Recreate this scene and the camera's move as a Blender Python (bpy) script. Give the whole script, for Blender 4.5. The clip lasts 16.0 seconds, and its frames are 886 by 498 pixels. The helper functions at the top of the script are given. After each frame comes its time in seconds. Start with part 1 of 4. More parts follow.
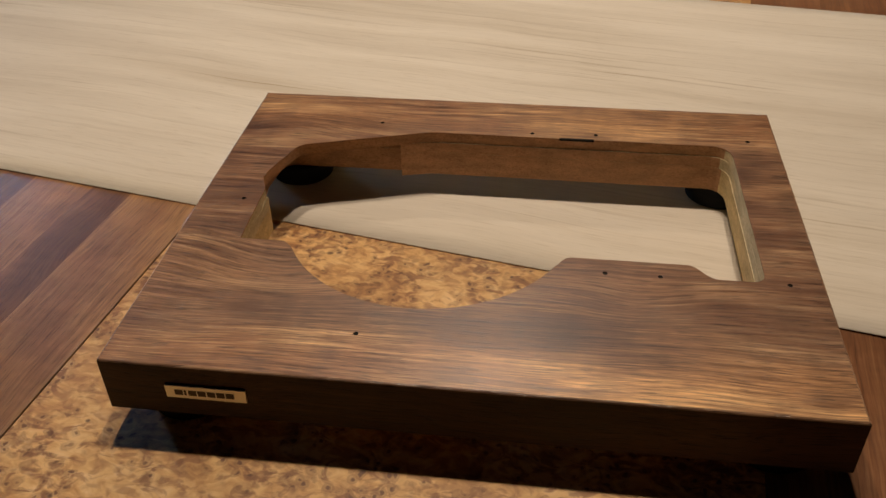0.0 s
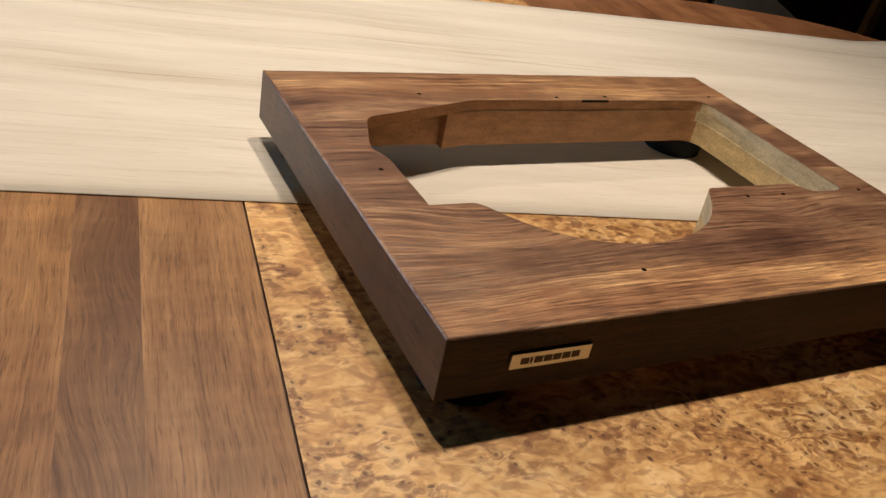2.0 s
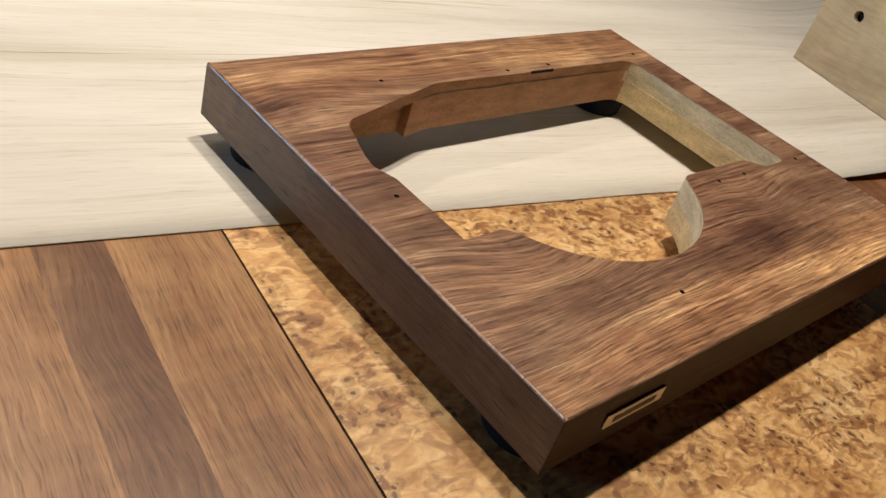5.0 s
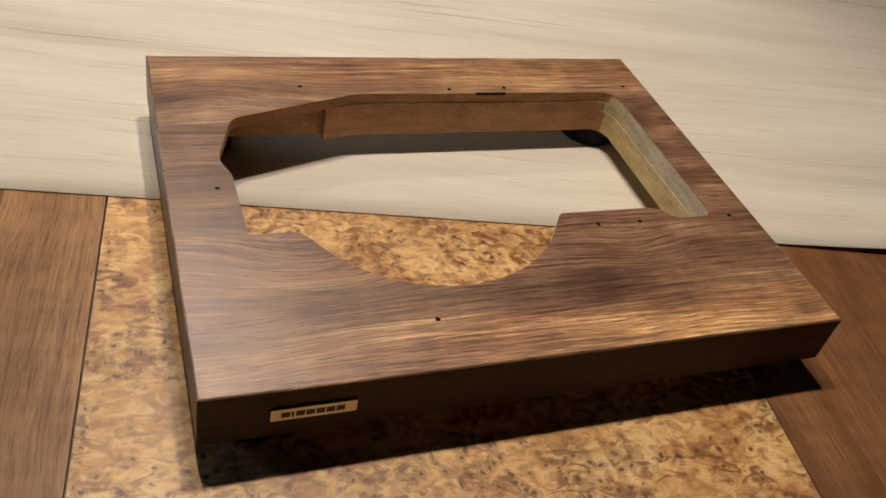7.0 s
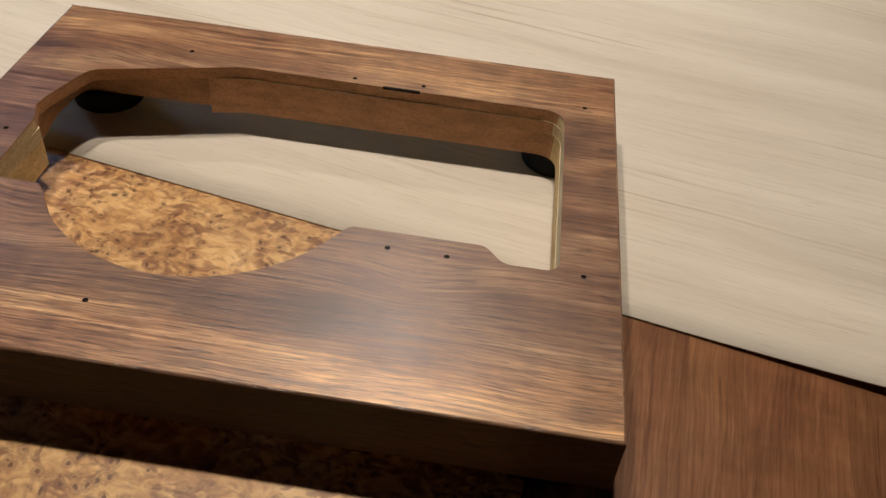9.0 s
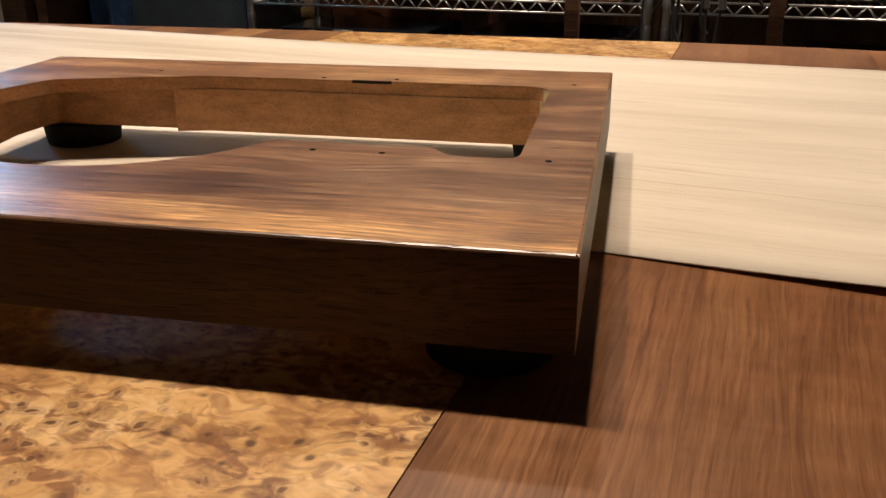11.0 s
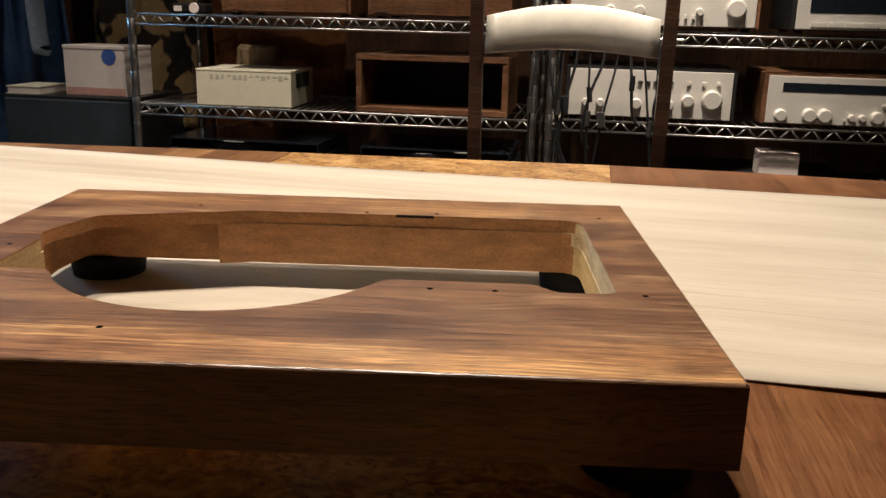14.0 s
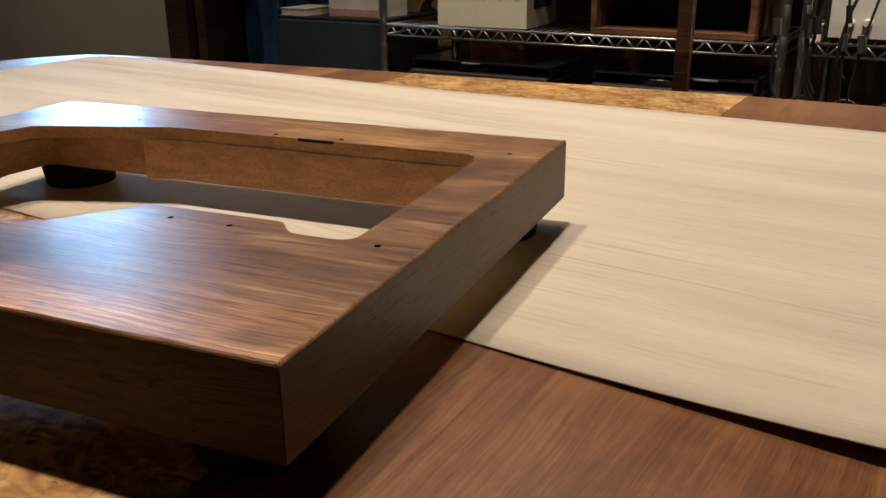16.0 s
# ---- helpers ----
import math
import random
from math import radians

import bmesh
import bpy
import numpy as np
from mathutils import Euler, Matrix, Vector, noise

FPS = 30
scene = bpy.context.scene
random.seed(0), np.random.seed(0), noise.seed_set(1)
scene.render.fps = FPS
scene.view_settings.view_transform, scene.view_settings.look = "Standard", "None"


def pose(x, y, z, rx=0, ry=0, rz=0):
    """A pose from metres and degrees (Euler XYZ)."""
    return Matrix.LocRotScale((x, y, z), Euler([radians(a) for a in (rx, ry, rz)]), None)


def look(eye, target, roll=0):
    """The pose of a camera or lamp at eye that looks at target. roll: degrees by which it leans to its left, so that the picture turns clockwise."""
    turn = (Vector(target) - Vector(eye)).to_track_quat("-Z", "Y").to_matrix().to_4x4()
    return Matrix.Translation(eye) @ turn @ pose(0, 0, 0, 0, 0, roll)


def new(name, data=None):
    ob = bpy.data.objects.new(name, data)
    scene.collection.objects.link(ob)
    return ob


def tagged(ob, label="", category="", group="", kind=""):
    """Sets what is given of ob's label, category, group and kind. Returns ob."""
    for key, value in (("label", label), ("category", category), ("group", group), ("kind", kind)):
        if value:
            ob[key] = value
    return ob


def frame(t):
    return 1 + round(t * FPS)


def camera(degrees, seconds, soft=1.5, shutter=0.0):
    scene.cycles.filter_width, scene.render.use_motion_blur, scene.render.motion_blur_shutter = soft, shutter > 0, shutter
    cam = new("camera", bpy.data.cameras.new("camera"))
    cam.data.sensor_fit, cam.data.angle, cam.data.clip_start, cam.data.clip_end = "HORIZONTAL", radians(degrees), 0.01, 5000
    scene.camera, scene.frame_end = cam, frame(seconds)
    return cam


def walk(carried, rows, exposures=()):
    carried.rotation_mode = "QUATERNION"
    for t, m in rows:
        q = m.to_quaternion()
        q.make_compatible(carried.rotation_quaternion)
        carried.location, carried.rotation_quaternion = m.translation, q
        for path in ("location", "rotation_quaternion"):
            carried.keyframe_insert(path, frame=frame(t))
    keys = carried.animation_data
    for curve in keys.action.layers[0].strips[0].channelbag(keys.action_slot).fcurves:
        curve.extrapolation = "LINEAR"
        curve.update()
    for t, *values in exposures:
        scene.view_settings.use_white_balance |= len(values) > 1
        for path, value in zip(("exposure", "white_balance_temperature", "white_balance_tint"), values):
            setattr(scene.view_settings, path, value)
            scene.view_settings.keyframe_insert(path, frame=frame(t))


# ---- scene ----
cam = camera(53.3, 16.0)
PATH = [
    (0, (0.256, -0.343, 0.411), (0.022, 1.247, -0.779), -1.3),
    (0.5, (0.153, -0.346, 0.38), (0.368, 1.292, -0.747), 5.8),
    (1, (-0.004, -0.401, 0.386), (0.535, 1.232, -0.635), 7.2),
    (1.5, (-0.107, -0.361, 0.328), (0.572, 1.231, -0.675), 9.4),
    (2, (-0.183, -0.291, 0.304), (0.693, 1.204, -0.694), 11.7),
    (2.5, (-0.224, -0.269, 0.31), (0.836, 1.112, -0.673), 12.5),
    (3, (-0.333, -0.232, 0.334), (0.874, 1.022, -0.65), 10.7),
    (3.2, (-0.356, -0.209, 0.341), (0.865, 1.024, -0.653), 10.0),
    (5.3, (-0.276, -0.13, 0.333), (1.036, 0.875, -0.794), 22.1),
    (5.5, (-0.275, -0.148, 0.337), (1.035, 0.877, -0.773), 25.4),
    (6, (-0.278, -0.204, 0.386), (0.984, 0.863, -0.741), 26.3),
    (6.5, (-0.202, -0.247, 0.432), (0.901, 0.921, -0.76), 21.7),
    (7, (-0.036, -0.296, 0.435), (0.667, 1.061, -0.856), 14.2),
    (7.5, (0.062, -0.328, 0.452), (0.527, 1.105, -0.864), 8.4),
    (8, (0.155, -0.353, 0.438), (0.434, 1.121, -0.885), 9.4),
    (8.5, (0.228, -0.329, 0.432), (0.361, 1.156, -0.901), 7.7),
    (9, (0.348, -0.266, 0.402), (0.263, 1.226, -0.927), 6.2),
    (9.2, (0.39, -0.244, 0.378), (0.241, 1.301, -0.883), 7.6),
    (11.3, (0.444, -0.286, 0.158), (0.032, 1.546, -0.531), -1.1),
    (11.5, (0.41, -0.287, 0.155), (-0.008, 1.554, -0.506), -1.1),
    (12, (0.327, -0.3, 0.161), (-0.013, 1.562, -0.485), -0.7),
    (12.5, (0.256, -0.321, 0.198), (0.06, 1.573, -0.413), -0.1),
    (13, (0.204, -0.338, 0.206), (0.077, 1.568, -0.387), -0.1),
    (13.5, (0.198, -0.34, 0.195), (0.13, 1.573, -0.386), 0.2),
    (14, (0.316, -0.337, 0.202), (0.25, 1.593, -0.319), 1.4),
    (14.5, (0.451, -0.327, 0.194), (0.132, 1.574, -0.339), -0.3),
    (15, (0.54, -0.264, 0.191), (-0.14, 1.522, -0.401), -3.0),
    (15.5, (0.596, -0.201, 0.174), (-0.122, 1.552, -0.466), -0.6),
    (16, (0.583, -0.215, 0.191), (-0.163, 1.51, -0.492), -0.7),
]
EXPOSURES = [(0, -0.76, 7500, 17), (0.5, -0.68, 7600, 17), (1.0, -0.73, 7700, 20), (1.5, -0.33, 7300, 17), (2.0, -0.15, 6800, 14), (3.0, 0.02, 6300, 10), (5.5, -0.0, 6200, 10), (6.0, -0.05, 6300, 11),
             (6.5, -0.33, 6500, 12), (7.5, -0.40, 6700, 12), (8.0, -0.48, 6800, 13), (8.5, -0.48, 6700, 13), (9.0, -0.44, 6600, 13), (11.5, 0.12, 7700, 20), (12.0, 0.18, 7700, 20), (12.5, 0.24, 7000, 13),
             (13.0, 0.05, 7400, 16), (13.5, 0.1, 7400, 17), (14.0, 0.12, 7100, 15), (15.0, 0.1, 7300, 16), (15.5, -0.05, 7300, 16), (16.0, -0.25, 7400, 16)]
walk(cam, [(t, look(eye, target, roll)) for t, eye, target, roll in PATH], EXPOSURES)

# ---- light ----
world = bpy.data.worlds.new("world")
scene.world = world
world.use_nodes = True
wn = world.node_tree
sky = wn.nodes.new("ShaderNodeTexSky")
sky.sky_type, sky.sun_disc = 'NISHITA', False
sky.sun_elevation, sky.sun_rotation = radians(25), radians(120)
wn.links.new(sky.outputs[0], wn.nodes["Background"].inputs[0])
wn.nodes["Background"].inputs[1].default_value = 0.1

ROOM = pose(0, 0, 0, 0, 0, -7.4)          # the room and the table stand turned against the plinth
LAMP_POWER = 61.0


def spot_lamp(x, y, z, watts, radius, spread=88):
    data = bpy.data.lights.new("unseen_spot_lamp", 'SPOT')
    data.energy, data.shadow_soft_size, data.color = watts, radius, (1.0, 0.915, 0.80)
    data.spot_size, data.spot_blend = radians(spread), 1.0
    ob = new("unseen_spot_lamp", data)
    ob.location = (x, y, z)


# two reflector bulbs in the ceiling over the table give it its double shadow edge
spot_lamp(0.26, 0.41, 1.60, LAMP_POWER * 1.08, 0.032)
spot_lamp(-0.07, 0.43, 1.60, LAMP_POWER * 1.02, 0.032)
spot_lamp(0.12, 1.38, 1.60, LAMP_POWER * 0.62, 0.05, 150)          # the next one, towards the shelves, placed by its glare on the plinth
# Two added fill spots brighten the shelves; no such lamps are known.
spot_lamp(-0.45, 1.82, 1.60, LAMP_POWER * 2.2, 0.05, 72)
spot_lamp(0.75, 1.70, 1.60, LAMP_POWER * 4.2, 0.05, 72)
# Another added fill spot, only to brighten the beige wall.
spot_lamp(-2.2, 2.05, 1.60, LAMP_POWER * 0.9, 0.05, 110)

day = bpy.data.lights.new("window_daylight", 'AREA')
day.shape, day.size, day.size_y, day.energy, day.color = 'RECTANGLE', 0.55, 0.62, 56.0, (0.24, 0.57, 1.0)
day_ob = new("window_daylight", day)
day_ob.matrix_world = ROOM @ look((-2.78, 2.5, 0.62), (-2.2, 0.0, 0.3))


# ---- materials ----
class Nodes:
    """A small helper to wire a node material."""

    def __init__(self, name):
        self.mat = bpy.data.materials.new(name)
        self.mat.use_nodes = True
        self.t = self.mat.node_tree
        self.bsdf = self.t.nodes["Principled BSDF"]
        co = self.t.nodes.new("ShaderNodeTexCoord")
        info = self.t.nodes.new("ShaderNodeObjectInfo")
        self.rand = info.outputs["Random"]
        self.obj = co.outputs["Object"]

    def link(self, value, socket):
        if isinstance(value, bpy.types.NodeSocket):
            self.t.links.new(value, socket)
        elif isinstance(value, tuple) and len(value) == 3 and socket.type == 'RGBA':
            socket.default_value = (*value, 1)
        else:
            socket.default_value = value

    def math(self, op, a, b=0.0, clamp=False):
        n = self.t.nodes.new("ShaderNodeMath")
        n.operation, n.use_clamp = op, clamp
        self.link(a, n.inputs[0]), self.link(b, n.inputs[1])
        return n.outputs[0]

    def vmath(self, op, a, b=(0, 0, 0)):
        n = self.t.nodes.new("ShaderNodeVectorMath")
        n.operation = op
        self.link(a, n.inputs[0]), self.link(b, n.inputs[1])
        return n.outputs[0]

    def scaled(self, vec, s):
        return self.vmath('MULTIPLY', vec, s if isinstance(s, tuple) else (s, s, s))

    def noise(self, vec, scale=1.0, detail=4.0, rough=0.55, distort=0.0, color=False):
        n = self.t.nodes.new("ShaderNodeTexNoise")
        self.link(vec, n.inputs["Vector"])
        n.inputs["Scale"].default_value, n.inputs["Detail"].default_value = scale, detail
        n.inputs["Roughness"].default_value, n.inputs["Distortion"].default_value = rough, distort
        return n.outputs["Color" if color else "Fac"]

    def voronoi(self, vec, scale, feature='F1', rand=1.0, out="Distance"):
        n = self.t.nodes.new("ShaderNodeTexVoronoi")
        n.feature = feature
        self.link(vec, n.inputs["Vector"])
        n.inputs["Scale"].default_value, n.inputs["Randomness"].default_value = scale, rand
        return n.outputs[out]

    def ramp(self, fac, *stops):
        n = self.t.nodes.new("ShaderNodeValToRGB")
        self.link(fac, n.inputs[0])
        e = n.color_ramp.elements
        while len(e) < len(stops):
            e.new(0.5)
        for el, (p, c) in zip(e, stops):
            el.position = p
            el.color = (*c, 1) if isinstance(c, tuple) else (c, c, c, 1)
        return n.outputs[0]

    def mix(self, fac, a, b, kind='MIX'):
        n = self.t.nodes.new("ShaderNodeMix")
        n.data_type, n.blend_type = 'RGBA', kind
        self.link(fac, n.inputs[0]), self.link(a, n.inputs[6]), self.link(b, n.inputs[7])
        return n.outputs[2]

    def warp(self, vec, scale, amount, detail=2.0):
        c = self.noise(vec, scale, detail, color=True)
        c = self.vmath('SUBTRACT', c, (0.5, 0.5, 0.5))
        return self.vmath('ADD', vec, self.scaled(c, amount))

    def jitter(self, vec, amount=3.0):
        n = self.t.nodes.new("ShaderNodeCombineXYZ")
        self.link(self.math('MULTIPLY', self.rand, amount), n.inputs[0])
        self.link(self.math('MULTIPLY', self.rand, amount * 1.7), n.inputs[1])
        return self.vmath('ADD', vec, n.outputs[0])

    def finish(self, color, rough=0.5, bump=None, strength=0.2, distance=0.001, metal=0.0, spec=0.5, coat=0.0):
        self.link(color, self.bsdf.inputs["Base Color"])
        self.link(rough, self.bsdf.inputs["Roughness"])
        self.bsdf.inputs["Metallic"].default_value = metal
        self.bsdf.inputs["Specular IOR Level"].default_value = spec
        self.bsdf.inputs["Coat Weight"].default_value = coat
        self.bsdf.inputs["Coat Roughness"].default_value = 0.32
        if bump is not None:
            n = self.t.nodes.new("ShaderNodeBump")
            n.inputs["Strength"].default_value, n.inputs["Distance"].default_value = strength, distance
            self.link(bump, n.inputs["Height"])
            self.link(n.outputs[0], self.bsdf.inputs["Normal"])
        return self.mat


def wood(name, dark, mid, light, along=0, scale=1.0, rough=0.42, figure=0.5, coat=0.0, pores=1.0, spec=0.5):
    """Sliced veneer: cloudy tone, long grain lines, short crisp fibres, pores and faint cross figure. along: the axis of the grain."""
    m = Nodes(name)
    w = m.warp(m.warp(m.obj, 4.0 * scale, 0.045 / scale, 1), 16.0 * scale, 0.006 / scale, 2)

    def stretched(lengthwise, across, detail, rough_):
        s_ = tuple(lengthwise * scale if k == along else across * scale for k in range(3))
        return m.noise(m.scaled(w, s_), 1.0, detail, rough_)

    tone, lines, fibre, pore = stretched(4.5, 17.0, 3, 0.55), stretched(2.2, 75.0, 4, 0.6), stretched(11.0, 330.0, 4, 0.7), stretched(45.0, 950.0, 2, 0.6)
    f = m.math('ADD', m.math('MULTIPLY', tone, 0.36), m.math('ADD', m.math('MULTIPLY', lines, 0.26), m.math('MULTIPLY', fibre, 0.38)))
    col = m.ramp(f, (0.40, dark), (0.49, mid), (0.585, light))
    hue = m.noise(m.scaled(w, tuple(2.5 * scale if k == along else 9.0 * scale for k in range(3))), 1.0, 3, 0.55, 0.6)
    col = m.mix(1.0, col, m.ramp(hue, (0.36, (0.76, 0.66, 0.60)), (0.50, (1.0, 1.0, 1.0)), (0.62, (1.30, 1.27, 1.14))), 'MULTIPLY')
    pm = m.ramp(pore, (0.34, 0.0), (0.46, 1.0))
    gap = m.ramp(fibre, (0.24, 0.72), (0.38, 1.0))
    col = m.mix(0.6 * pores, col, m.mix(1.0, col, pm, 'MULTIPLY'))
    col = m.mix(0.55 * pores, col, m.mix(1.0, col, gap, 'MULTIPLY'))
    fig = m.ramp(stretched(75.0, 22.0, 3, 0.55), (0.36, 0.6), (0.64, 1.35))
    col = m.mix(figure, col, m.mix(1.0, col, fig, 'MULTIPLY'))
    r = m.math('ADD', rough - 0.16, m.math('MULTIPLY', fibre, 0.34))
    return m.finish(col, r, m.math('ADD', m.math('MULTIPLY', pm, pores), fibre), 0.4, 0.0003, coat=coat, spec=spec)


def figured(name, dark, mid, light, along=0, knots=(), sapwood=None, random_offset=False, tone_range=0.1, rough=0.34, spec=0.6, pores=1.0, contrast=1.0, arches=0.0):
    """Flat-sawn walnut: growth lines that bend round knots and plumes, crisp short fibres, open pores, red and olive clouds.
    along: the axis of the grain; knots: (x, y, reach, push) each bends the lines about it; arches: height of loose random plumes."""
    m = Nodes(name)
    v = m.jitter(m.obj) if random_offset else m.obj
    w = m.warp(m.warp(v, 5.0, 0.014, 2), 30.0, 0.0022, 2)
    sep = m.t.nodes.new("ShaderNodeSeparateXYZ")
    m.link(w, sep.inputs[0])
    run, across = sep.outputs[along], sep.outputs[1 - along]
    for kx, ky, reach, push in knots:
        d = m.scaled(m.vmath('SUBTRACT', w, (kx, ky, 0.058)), (0.55 / reach, 1.0 / reach, 1.0))
        n = m.t.nodes.new("ShaderNodeVectorMath")
        n.operation = 'DOT_PRODUCT'
        m.link(d, n.inputs[0]), m.link(d, n.inputs[1])
        across = m.math('ADD', across, m.math('MULTIPLY', m.math('POWER', 2.718, m.math('MULTIPLY', n.outputs["Value"], -1.0)), push))
    if arches:
        plume = m.noise(m.scaled(v, tuple(5.0 if k == along else 16.0 for k in range(3))), 1.0, 1, 0.4)
        across = m.math('ADD', across, m.math('MULTIPLY', plume, arches))

    def lay(lengthwise, crosswise, detail, rough_):
        c = m.t.nodes.new("ShaderNodeCombineXYZ")
        m.link(m.math('MULTIPLY', run, lengthwise), c.inputs[0]), m.link(m.math('MULTIPLY', across, crosswise), c.inputs[1])
        return m.noise(c.outputs[0], 1.0, detail, rough_)

    tone, growth, fibre, pore = lay(4.5, 30.0, 2, 0.5), lay(5.0, 210.0, 3, 0.6), lay(20.0, 520.0, 3, 0.75), lay(48.0, 800.0, 2, 0.6)
    f = m.math('ADD', m.math('MULTIPLY', tone, 0.28), m.math('ADD', m.math('MULTIPLY', growth, 0.30), m.math('MULTIPLY', fibre, 0.42)))
    half = 0.108 / contrast
    calm = m.math('ADD', m.math('MULTIPLY', tone, 0.62), m.math('MULTIPLY', fibre, 0.38))
    plainly = m.ramp(m.noise(m.scaled(v, tuple(9.0 if k == along else 17.0 for k in range(3))), 1.0, 2, 0.5), (0.40, 0.0), (0.58, 0.85))
    f = m.math('ADD', m.math('MULTIPLY', f, m.math('SUBTRACT', 1.0, plainly)), m.math('MULTIPLY', calm, plainly))
    col = m.ramp(f, (0.5 - half, dark), (0.5, mid), (0.5 + half, light))
    cloud = m.noise(m.scaled(w, tuple(5.0 if k == along else 13.0 for k in range(3))), 1.0, 4, 0.6, 0.7)
    cloud = m.math('ADD', cloud, m.math('ADD', m.math('MULTIPLY', m.math('SUBTRACT', fibre, 0.5), 0.42), m.math('MULTIPLY', m.math('SUBTRACT', growth, 0.5), 0.30)))
    col = m.mix(contrast, col, m.mix(1.0, col, m.ramp(cloud, (0.33, (0.68, 0.59, 0.55)), (0.45, (0.98, 0.91, 0.88)), (0.55, (1.02, 1.03, 1.0)), (0.67, (1.38, 1.36, 1.24))), 'MULTIPLY'))
    late = m.ramp(growth, (0.33, (0.62, 0.55, 0.52)), (0.42, (1.0, 1.0, 1.0)))
    col = m.mix(m.math('MULTIPLY', m.math('SUBTRACT', 1.0, plainly), 0.6 * contrast), col, m.mix(1.0, col, late, 'MULTIPLY'))
    if sapwood:
        edge = m.t.nodes.new("ShaderNodeSeparateXYZ")
        m.link(m.warp(m.warp(v, 3.0, 0.05, 1), 14.0, 0.022, 3), edge.inputs[0])
        band = m.ramp(m.math('MULTIPLY', edge.outputs[1], 1.0 / sapwood), (0.0, 1.0), (0.07, 0.9), (0.14, 0.0), (0.80, 0.0), (0.89, 0.7), (1.0, 0.3))
        col = m.mix(m.math('MULTIPLY', band, m.math('ADD', 0.35, m.math('MULTIPLY', fibre, 0.8))), col, m.mix(1.0, col, (2.25, 2.3, 1.9), 'MULTIPLY'))
    pm = m.ramp(pore, (0.36, 0.0), (0.44, 1.0))
    col = m.mix(0.62 * pores, col, m.mix(1.0, col, pm, 'MULTIPLY'))
    ripple = m.ramp(m.noise(m.scaled(w, tuple(60.0 if k == along else 18.0 for k in range(3))), 1.0, 2, 0.5), (0.36, 0.84), (0.64, 1.16))
    col = m.mix(0.6, col, m.mix(1.0, col, ripple, 'MULTIPLY'))
    if random_offset:
        col = m.mix(1.0, col, m.ramp(m.rand, (0.0, tuple([1.0 - tone_range] * 3)), (1.0, tuple([1.0 + tone_range] * 3))), 'MULTIPLY')
    r = m.math('ADD', rough - 0.17, m.math('MULTIPLY', fibre, 0.34))
    return m.finish(col, r, m.math('ADD', m.math('MULTIPLY', pm, pores), fibre), 0.4, 0.0002, spec=spec)


def burl(name):
    """Ochre burl veneer: honey ground with soft curls, brown clouds and dense clusters of ringed dark eyes."""
    m = Nodes(name)
    w = m.warp(m.warp(m.obj, 20.0, 0.018, 2), 80.0, 0.004, 2)
    cloud = m.noise(w, 20.0, 3, 0.5, 0.5)
    curl = m.noise(m.scaled(w, (0.75, 1.2, 1.0)), 90.0, 3, 0.6, 1.1)
    f = m.math('ADD', m.math('MULTIPLY', cloud, 0.5), m.math('MULTIPLY', curl, 0.5))
    col = m.ramp(f, (0.36, (0.38, 0.178, 0.056)), (0.45, (0.54, 0.288, 0.100)), (0.54, (0.67, 0.396, 0.155)), (0.66, (0.76, 0.500, 0.240)))
    area = m.ramp(m.noise(m.obj, 26.0, 3, 0.6), (0.43, 0.0), (0.52, 1.0))
    shade = m.ramp(m.noise(m.scaled(w, (0.8, 1.3, 1.0)), 85.0, 2, 0.55, 1.1), (0.485, 0.0), (0.62, 1.0))
    col = m.mix(m.math('MULTIPLY', shade, m.math('ADD', 0.50, m.math('MULTIPLY', area, 0.35))), col, (0.235, 0.089, 0.028))
    e = m.warp(m.warp(m.obj, 60.0, 0.012, 2), 220.0, 0.0026, 2)
    cell = m.voronoi(e, 150.0)
    pick = m.ramp(m.voronoi(e, 150.0, out="Color"), (0.28, 0.0), (0.36, 1.0))
    on = m.math('MULTIPLY', pick, area)
    rings = m.ramp(cell, (0.0, 1.0), (0.20, 0.95), (0.30, 0.38), (0.36, 0.30), (0.46, 0.45), (0.72, 0.0))
    col = m.mix(m.math('MULTIPLY', m.math('MULTIPLY', rings, on), 0.95), col, (0.120, 0.042, 0.013))
    stray = m.ramp(m.voronoi(w, 44.0), (0.05, 1.0), (0.11, 0.0))
    col = m.mix(m.math('MULTIPLY', stray, 0.85), col, (0.075, 0.028, 0.01))
    large = m.ramp(m.noise(m.obj, 7.0, 2), (0.35, 0.86), (0.65, 1.08))
    col = m.mix(1.0, col, large, 'MULTIPLY')
    return m.finish(col, m.math('ADD', 0.36, m.math('MULTIPLY', curl, 0.2)), curl, 0.12, 0.0004, coat=0.15)


